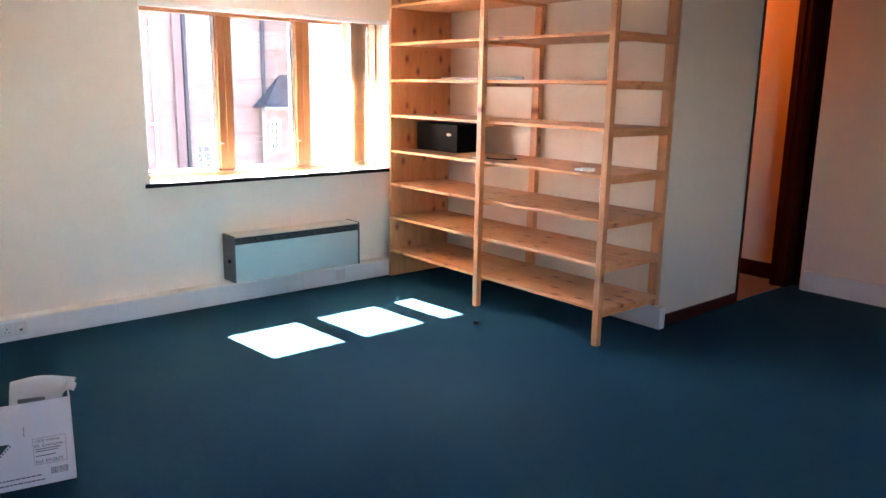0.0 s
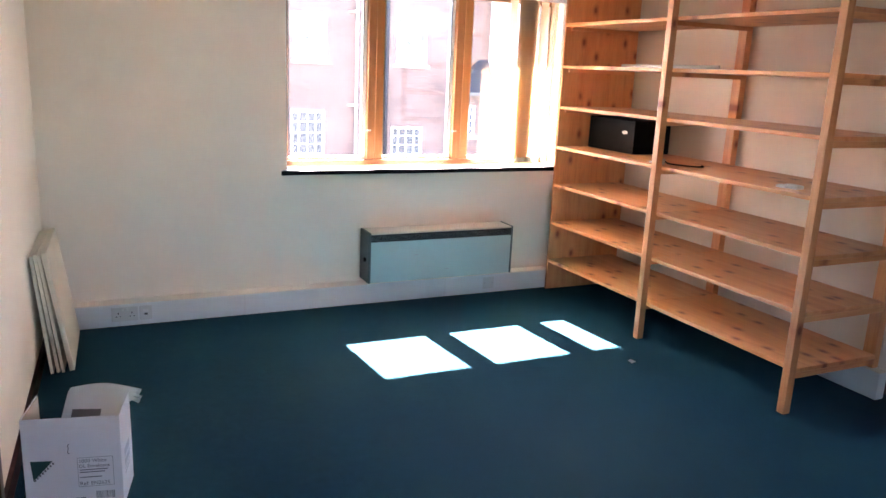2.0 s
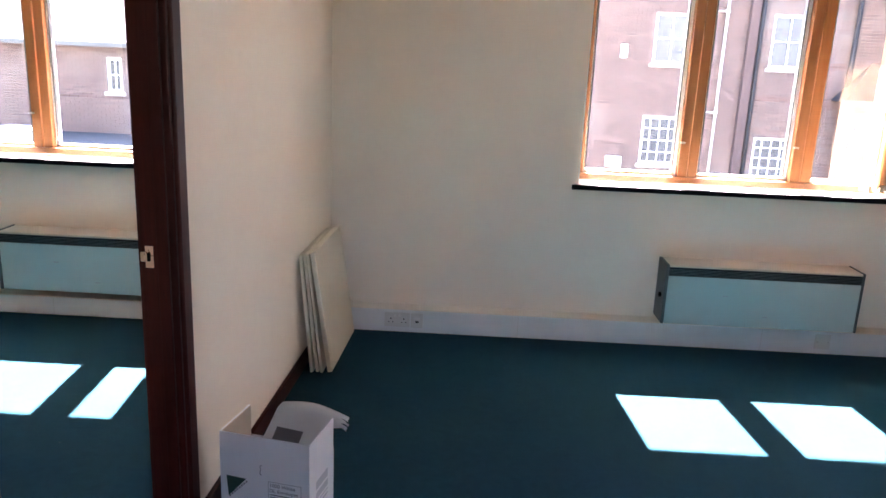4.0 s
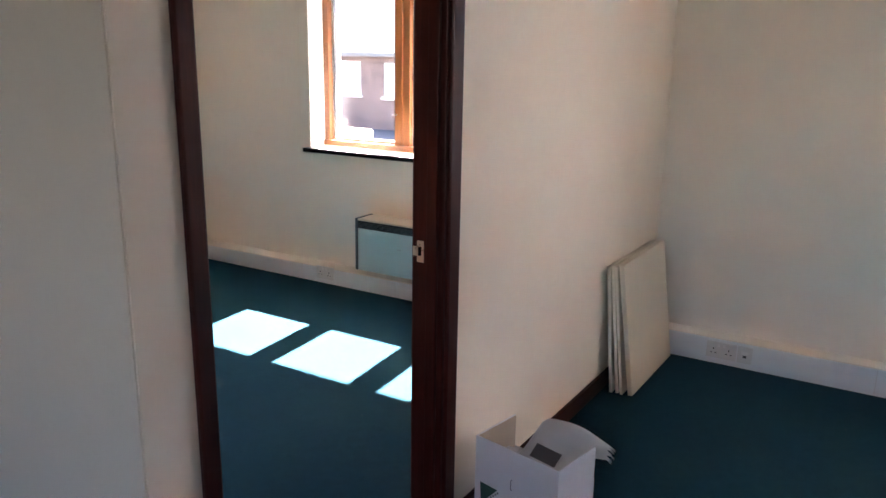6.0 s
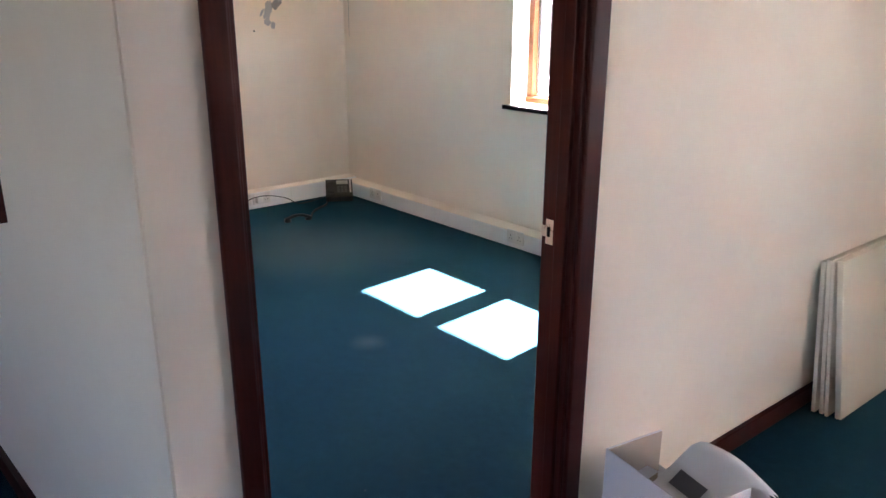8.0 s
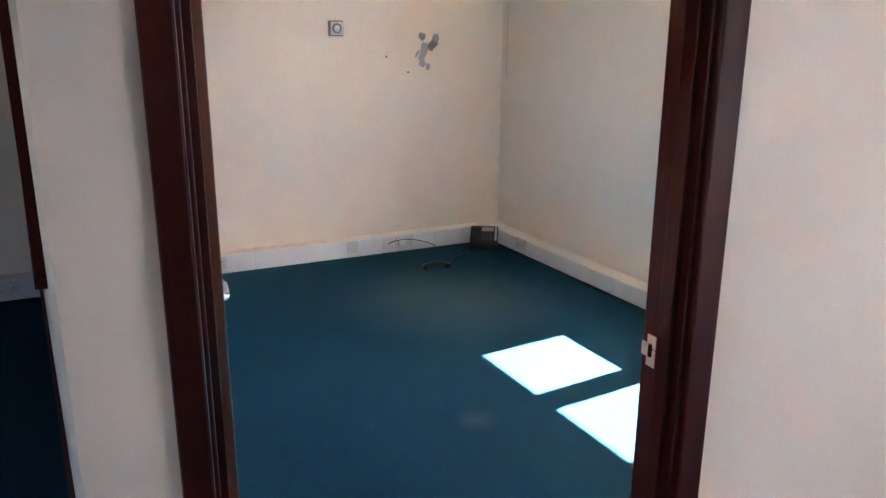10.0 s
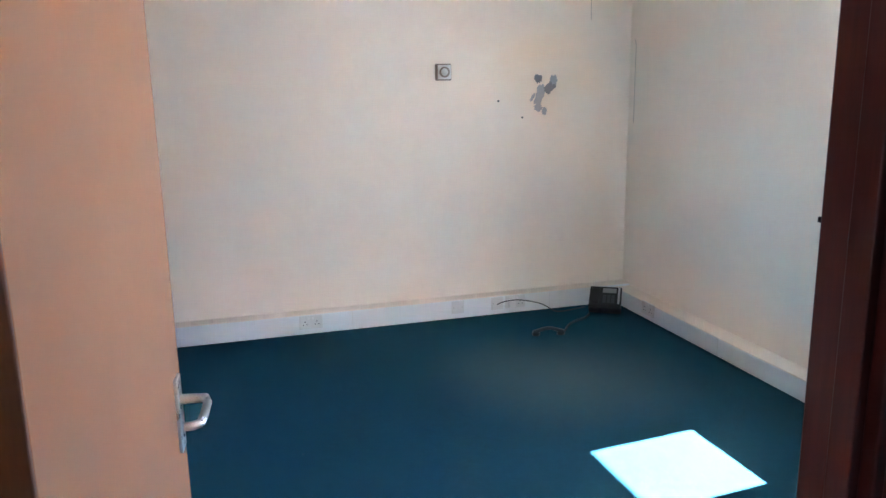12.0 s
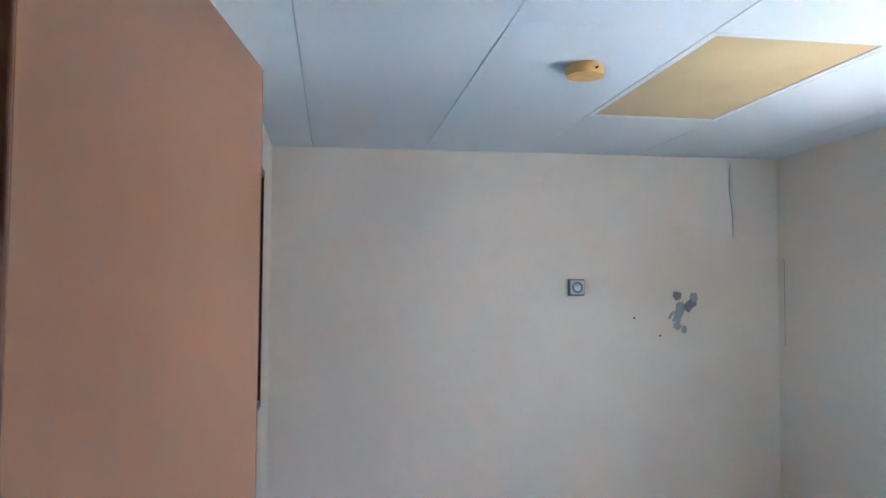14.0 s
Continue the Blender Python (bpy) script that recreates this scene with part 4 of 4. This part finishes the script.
def phone_set():
    # the phone leans back on the trunking with its face to the room
    p = desk_phone()
    p.matrix_basis = look_frame(Vector((-4.083, -0.288, 0.003)), radians(58), radians(47))
    h = thing("handset", (-3.75, -0.735, 0), "black telephone handset lying off the hook on carpet", "handset")
    bm = bmesh.new()
    n = 14
    rings = []
    for i in range(n + 1):
        u = i / n
        x = -0.095 + 0.19 * u
        z = 0.012 + 0.030 * math.sin(math.pi * u)
        w, t = 0.017 + 0.008 * abs(2 * u - 1) ** 3, 0.010 + 0.008 * abs(2 * u - 1) ** 3
        rings.append([bm.verts.new((x, w * math.cos(a), z + t * math.sin(a))) for a in [k * math.pi / 5 for k in range(10)]])
    for a, b in zip(rings, rings[1:]):
        for k in range(10):
            bm.faces.new((a[k], a[(k + 1) % 10], b[(k + 1) % 10], b[k]))
    bm.faces.new(rings[0])
    bm.faces.new(rings[-1])
    for x in (-0.078, 0.078):
        cyl(bm, (x, 0, 0.0), (x, 0, 0.016), 0.024, seg=14)
    bmesh.ops.transform(bm, matrix=pose(-3.75, -0.735, 0.001, 0, 0, 78), verts=bm.verts)
    part("grip", bm, PHONE, h, "", True)
    pts = []
    for i in range(120):
        u = i / 119
        c = Vector((-3.74 - 0.30 * u - 0.03 * math.sin(u * 5), -0.63 + 0.31 * u, 0.014 + 0.02 * max(0, u - 0.85)))
        pts.append(c + Vector((0.0075 * math.cos(i * 1.3), 0, 0.0075 * math.sin(i * 1.3))))
    tube("coiled_cord", pts, 0.0020, PHONE, h, True, 2)
    ob = tube("network_cable", [(XW + 0.108, -0.885, 0.07), (XW + 0.15, -0.84, 0.10), (XW + 0.17, -0.74, 0.105), (XW + 0.19, -0.60, 0.07), (XW + 0.2, -0.50, 0.012), (XW + 0.22, -0.42, 0.014), (-4.10, -0.31, 0.04)], 0.0035, CABLE)
    tagged(ob, "thin grey cable from wall plate to the phone", "cable")


def look_frame(at, turn, tip):
    """Stands a low thing on its front edge: turned about z, then tipped up by tip."""
    return Matrix.Translation(at) @ Matrix.Rotation(turn, 4, "Z") @ Matrix.Rotation(tip, 4, "X")


phone_set()


def wall_bits():
    t = thing("wall_thermostat", (XW, -1.21, 1.6), "square grey wall thermostat with round dial", "thermostat")
    bpart("base", (XW, XW + 0.022, -1.262, -1.158, 1.551, 1.655), STAND, t, "", 0.006)
    bpart("cover", (XW + 0.022, XW + 0.03, -1.250, -1.164, 1.560, 1.646), PLASTIC, t, "", 0.004)
    bm = bmesh.new()
    cyl(bm, (XW + 0.029, -1.207, 1.603), (XW + 0.035, -1.207, 1.603), 0.034, seg=24)
    d = part("dial_ring", bm, STAND, t, "", True)
    bm = bmesh.new()
    cyl(bm, (XW + 0.034, -1.207, 1.603), (XW + 0.042, -1.207, 1.603), 0.023, 0.02, seg=24)
    part("dial", bm, PLASTIC, d, "", True)
    # torn plaster: overlapping ragged flakes
    def blob(name, cy, cz, ry, rz, turn, material, label, out, seed, n=22):
        r = random.Random(seed)
        bm = bmesh.new()
        ring = []
        for k in range(n):
            a = 2 * math.pi * k / n
            q = r.uniform(0.68, 1.15)
            u, v = ry * q * math.cos(a), rz * q * math.sin(a)
            ring.append((cy + u * math.cos(turn) - v * math.sin(turn), cz + u * math.sin(turn) + v * math.cos(turn)))
        top = [bm.verts.new((XW + out, y, z)) for y, z in ring]
        low = [bm.verts.new((XW - 0.001, y, z)) for y, z in ring]
        c = bm.verts.new((XW + out + 0.0004, cy, cz))
        for k in range(n):
            k2 = (k + 1) % n
            bm.faces.new((c, top[k], top[k2]))
            bm.faces.new((top[k2], top[k], low[k], low[k2]))
        return bm
    s = thing("torn_plaster", (XW, -0.53, 1.45), "ragged grey patch of torn wall plaster", "wall damage")
    for n, (cy, cz, ry, rz, tu, m) in enumerate(((-0.545, 1.445, 0.035, 0.085, -0.25, PLASTER), (-0.555, 1.555, 0.030, 0.032, 0.2, PLASTER2), (-0.475, 1.495, 0.050, 0.036, 0.7, PLASTER2), (-0.445, 1.545, 0.028, 0.034, 0.3, PLASTER), (-0.555, 1.365, 0.030, 0.024, 0.1, PLASTER), (-0.510, 1.345, 0.020, 0.026, 0.0, PLASTER), (-0.595, 1.435, 0.010, 0.030, -0.5, PLASTER))):
        part("flake", blob("flake", cy, cz, ry, rz, tu, m, "", 0.002 + 0.0006 * n, 11 + n), m, s)
    for y, z in ((-0.835, 1.415), (-0.668, 1.305)):
        bm = bmesh.new()
        cyl(bm, (XW, y, z), (XW + 0.004, y, z), 0.007, seg=10)
        solid("screw_hole", bm, CRACK, "small filled screw hole in the wall", "wall mark")
    ob = tube("wall_crack", [(XW + 0.001, -0.195, 2.40), (XW + 0.001, -0.205, 2.25), (XW + 0.001, -0.185, 2.10), (XW + 0.001, -0.18, 1.93)], 0.0012, CRACK)
    tagged(ob, "thin hairline crack down the wall", "crack")
    ob = tube("wall_crack", [(XW + 0.06, NI - 0.001, 1.80), (XW + 0.075, NI - 0.001, 1.75), (XW + 0.072, NI - 0.001, 1.6), (XW + 0.074, NI - 0.001, 1.45), (XW + 0.073, NI - 0.001, 1.25)], 0.0012, CRACK)
    tagged(ob, "thin hairline crack beside the room corner", "crack")


wall_bits()


def ceiling_fittings():
    l = thing("ceiling_light", ((LB[0] + LB[1]) / 2, (LB[2] + LB[3]) / 2, H), "recessed ceiling light with yellowed diffuser, switched off", "ceiling light")
    bpart("diffuser", (LB[0] + 0.03, LB[1] - 0.03, LB[2] + 0.03, LB[3] - 0.03, H + 0.004, H + 0.012), DIFFUSER, l, "yellowed prismatic sheet", 0)
    for d in ((LB[0] + 0.003, LB[1] - 0.003, LB[2] + 0.003, LB[2] + 0.03), (LB[0] + 0.003, LB[1] - 0.003, LB[3] - 0.03, LB[3] - 0.003), (LB[0] + 0.003, LB[0] + 0.03, LB[2] + 0.03, LB[3] - 0.03), (LB[1] - 0.03, LB[1] - 0.003, LB[2] + 0.03, LB[3] - 0.03)):
        bpart("frame", (*d, H - 0.001, H + 0.02), WHITE, l, "", 0.001)
    l.matrix_basis = GRID @ l.matrix_basis
    s = thing("smoke_detector", (-2.488, -1.713, H), "yellowed round smoke detector on the ceiling", "smoke detector")
    cx, cy = -2.488, -1.713
    for n, z0, z1, r0, r1 in (("base", 0.0, 0.010, 0.058, 0.057), ("collar", 0.010, 0.016, 0.050, 0.050), ("head", 0.016, 0.046, 0.074, 0.070)):
        bm = bmesh.new()
        cyl(bm, (cx, cy, H - z0), (cx, cy, H - z1), r0, r1, seg=40)
        part(n, bm, DETECTOR if n != "collar" else BLACK, s)
    bm = bmesh.new()
    cyl(bm, (cx, cy, H - 0.046), (cx, cy, H - 0.052), 0.066, 0.05, seg=40)
    part("cap", bm, DETECTOR, s)
    bm = bmesh.new()
    cyl(bm, (cx + 0.06, cy + 0.02, H - 0.030), (cx + 0.078, cy + 0.024, H - 0.030), 0.004, seg=10)
    part("indicator", bm, BLACK, s)


ceiling_fittings()


# ---- outside ----
# ground is out of view; its pale colour throws sunlight up to the ceilings
struct("ground", [(-900, 900, NO + 0.02, 900, -3.6, -3.5)], GROUND, "unseen ground kept pale to bounce sun at the ceilings", "ground")
e = struct("eaves", [(-9, 9, NO, 0.77, 2.36, 2.46), (-9, 9, 0.77, 0.80, 2.33, 2.50)], RENDER, "pale boarded eaves above the windows", "eaves")


def facade(name, x0, x1, y, z0, z1, holes, label, near):
    """A brick front with openings: mortar bed and proud brick courses joined into one part."""
    f = thing(name, ((x0 + x1) / 2, y, -3.5), label, "building")
    xs = sorted({x0, x1, *[v for h in holes for v in h[:2]]})
    zs = sorted({z0, z1, *[v for h in holes for v in h[2:4]]})
    bm = bmesh.new()
    for xa, xb in zip(xs, xs[1:]):
        for za, zb in zip(zs, zs[1:]):
            if not any(h[0] - 1e-6 <= xa and xb <= h[1] + 1e-6 and h[2] - 1e-6 <= za and zb <= h[3] + 1e-6 for h in holes):
                box(bm, xa, xb, y + 0.012, y + 0.3, za, zb)
    part("wall", bm, MORTAR, f)
    verts, faces = [], []
    cx, cz = near
    row, z = 0, z0
    while z < z1 - 0.03:
        x = x0 - (0.1125 if row % 2 else 0)
        while x < x1:
            a, b = max(x, x0), min(x + 0.215, x1)
            pieces = [(a, b)]
            for h in holes:
                if z + 0.065 > h[2] and z < h[3]:
                    nxt = []
                    for pa, pb in pieces:
                        if pb <= h[0] or pa >= h[1]:
                            nxt.append((pa, pb))
                        else:
                            if pa < h[0]:
                                nxt.append((pa, h[0]))
                            if pb > h[1]:
                                nxt.append((h[1], pb))
                    pieces = nxt
            for pa, pb in pieces:
                if pb - pa > 0.03:
                    i = len(verts)
                    verts += [(pa, y + 0.02, z), (pb, y + 0.02, z), (pb, y + 0.02, z + 0.065), (pa, y + 0.02, z + 0.065), (pa, y, z), (pb, y, z), (pb, y, z + 0.065), (pa, y, z + 0.065)]
                    faces += [(i + 4, i + 5, i + 6, i + 7), (i, i + 1, i + 5, i + 4), (i + 3, i + 7, i + 6, i + 2), (i, i + 4, i + 7, i + 3), (i + 1, i + 2, i + 6, i + 5)]
            x += 0.225
        row += 1
        z += 0.075
    me = bpy.data.meshes.new("bricks")
    me.from_pydata(verts, [], faces)
    me.materials.append(BRICK)
    ob = new("bricks", me)
    ob.parent = f
    ob.matrix_parent_inverse = f.matrix_basis.inverted()
    tagged(ob, "weathered red brick courses", kind="stuff")
    return f


def sash(f, x0, x1, z0, z1, y, cols, rows, sill=True, glass=None):
    w = bpart("window", (x0 - 0.02, x1 + 0.02, y + 0.1, y + 0.12, z0 - 0.02, z1 + 0.02), glass or DARKGLASS, f, "white painted sash window", 0)
    t = 0.06
    for n, d in (("frame", (x0, x1, y + 0.03, y + 0.1, z1 - t, z1)), ("frame", (x0, x1, y + 0.03, y + 0.1, z0, z0 + t)), ("frame", (x0, x0 + t, y + 0.03, y + 0.1, z0 + t, z1 - t)), ("frame", (x1 - t, x1, y + 0.03, y + 0.1, z0 + t, z1 - t))):
        bpart(n, d, WHITE, w, "", 0)
    for k in range(1, cols):
        x = x0 + (x1 - x0) * k / cols
        bpart("glazing_bar", (x - 0.011, x + 0.011, y + 0.06, y + 0.099, z0 + t, z1 - t), WHITE, w, "", 0)
    for k in range(1, rows):
        z = z0 + (z1 - z0) * k / rows
        bpart("glazing_bar", (x0 + t, x1 - t, y + 0.055, y + 0.098, z - 0.011, z + 0.011), WHITE, w, "", 0)
    if sill:
        bpart("sill", (x0 - 0.07, x1 + 0.07, y - 0.05, y + 0.1, z0 - 0.09, z0), RENDER, w, "pale stone sill", 0)


def outside():
    y = 16.0
    up = [(5.19, 6.10, 1.62, 2.86), (8.12, 9.05, 1.62, 2.92)]
    low = [(5.10, 6.05, -0.95, 0.28), (8.02, 9.0, -1.2, -0.14)]
    extra = [(2.1, 2.95, 1.40, 2.66), (2.1, 2.95, -1.05, 0.09)]
    # white block added to give the third pane its blown-out glare
    pale = thing("glare_block", (14.0, 14.0, -3.5), "added white block for blown-out glare past the brick extension", "building")
    bpart("wall", (11.0, 18.0, 13.9, 15.9, -3.5, 6.4), PALEWALL, pale, "", 0.02)
    bpart("coping", (10.95, 18.05, 13.84, 15.95, 6.4, 6.52), RENDER, pale, "stone coping", 0.01)
    f = facade("brick_building", 1.0, 12.5, y, -3.5, 6.5, up + low + extra, "tall red brick building with white sash windows", (7, 1))
    for h in up + extra[:1]:
        sash(f, *h, y, 2, 2, True, NET)
    for h in low + extra[1:]:
        sash(f, *h, y, 4, 4)
    for x, r in ((7.80, 0.055), (10.15, 0.06)):
        bm = bmesh.new()
        cyl(bm, (x, y - 0.09, -3.5), (x, y - 0.09, 6.3), r, seg=12)
        part("downpipe", bm, SLATE, f, "dark cast iron downpipe", True)
    bm = bmesh.new()
    cyl(bm, (6.92, y - 0.08, -3.5), (6.92, y - 0.08, 6.3), 0.035, seg=12)
    for z in (0.4, 2.9):
        cyl(bm, (6.92, y - 0.08, z), (6.92, y - 0.08, z + 0.1), 0.055, seg=12)
        cyl(bm, (6.7, y - 0.05, z + 0.05), (6.92, y - 0.05, z + 0.05), 0.025, seg=8)
    part("downpipe", bm, RENDER, f, "pale grey downpipe", True)
    for d in ((4.36, 4.54, y - 0.06, y - 0.002, 1.72, 2.06), (4.22, 4.62, y - 0.2, y - 0.002, -1.05, -0.78)):
        bpart("wall_vent", d, WHITE, f, "small white wall vent", 0.01)
    bm = bmesh.new()
    box(bm, 7.48, 7.70, y - 0.16, y - 0.002, -3.5, 6.5)
    part("pier", bm, SOOT, f, "sooty brick pier")
    bpart("roof", (0.8, 12.7, y - 0.3, y + 6, 6.5, 6.8), SLATE, f, "slate roof edge")
    # low extension with a hipped slate roof
    g = facade("brick_extension", 9.95, 11.6, 15.4, -3.5, 0.88, [(10.05, 10.41, -0.34, 0.54)], "small brick extension with hipped slate roof", (11, 0))
    sash(g, 10.05, 10.41, -0.34, 0.54, 15.4, 2, 4)
    bm = bmesh.new()
    vs = [bm.verts.new(v) for v in ((9.80, 15.2, 0.88), (11.6, 15.2, 0.88), (11.6, 15.998, 0.88), (9.80, 15.998, 0.88), (10.66, 15.9, 1.84), (11.6, 15.9, 1.84))]
    for q in ((0, 1, 5, 4), (0, 4, 3), (0, 3, 2, 1), (1, 2, 5), (3, 4, 5, 2)):
        bm.faces.new([vs[i] for i in q])
    part("roof", bm, SLATE, g, "hipped slate roof")
    bpart("gutter", (9.74, 11.6, 15.1, 15.2, 0.82, 0.92), HEATERSIDE, g, "dark gutter", 0)

    # lower range seen from the second room
    y = 15.0
    holes = [(-14.2, -13.2, 0.32, 1.28), (-17.2, -16.2, 0.32, 1.28), (-12.35, -11.7, 0.28, 1.24), (-8.5, -8.12, 0.35, 1.18), (-7.86, -7.36, -0.05, 1.30)]
    r = facade("brick_range", -24, -3.0, y, -3.5, 1.55, holes, "low red brick range with slate roof and white windows", (-9, 1))
    for n, h in enumerate(holes[:4]):
        sash(r, *h, y, 2, 2, True, PALEWALL if n < 3 else None)
    d = bpart("door", (-7.86, -7.36, y + 0.04, y + 0.1, -0.05, 1.3), WHITE, r, "white panelled half-glazed door", 0.01)
    bpart("door_glass", (-7.75, -7.47, y + 0.03, y + 0.045, 0.65, 1.15), DARKGLASS, d)
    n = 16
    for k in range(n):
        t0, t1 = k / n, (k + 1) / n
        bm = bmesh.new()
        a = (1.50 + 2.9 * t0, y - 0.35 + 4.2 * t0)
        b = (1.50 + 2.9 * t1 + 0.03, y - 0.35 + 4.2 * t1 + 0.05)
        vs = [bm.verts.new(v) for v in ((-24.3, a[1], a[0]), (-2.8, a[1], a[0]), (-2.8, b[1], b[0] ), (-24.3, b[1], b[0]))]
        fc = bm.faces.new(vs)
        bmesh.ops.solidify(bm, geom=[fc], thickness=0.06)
        part("slate_course", bm, PALESLATE, r, "slate course paled for sun glare")
    bpart("gutter", (-24.3, -2.8, y - 0.42, y - 0.3, 1.44, 1.55), HEATERSIDE, r, "dark gutter", 0)
    # flat roofs in front
    q = facade("flat_roof_annexe", -16.0, -4.2, 9.5, -3.5, -0.75, [], "low brick annexe with pale felt flat roof", (-9, 0))
    bpart("flat_roof", (-16.0, -4.2, 9.3, 14.9, -0.75, -0.68), LEAD, q, "pale felt roof", 0)
    bpart("coping", (-16.1, -4.1, 9.25, 9.6, -0.68, -0.55), RENDER, q, "pale coping stones", 0.01)
    bpart("coping", (-4.45, -4.1, 9.6, 14.9, -0.68, -0.55), RENDER, q, "pale coping stones", 0.01)
    for x, yy, w in ((-12.5, 11.5, 1.6), (-10.2, 12.5, 1.2), (-14.2, 12.8, 1.4)):
        bpart("roof_light", (x, x + w, yy, yy + 1.0, -0.68, -0.40), RENDER, q, "pale low roof light", 0.08)


outside()
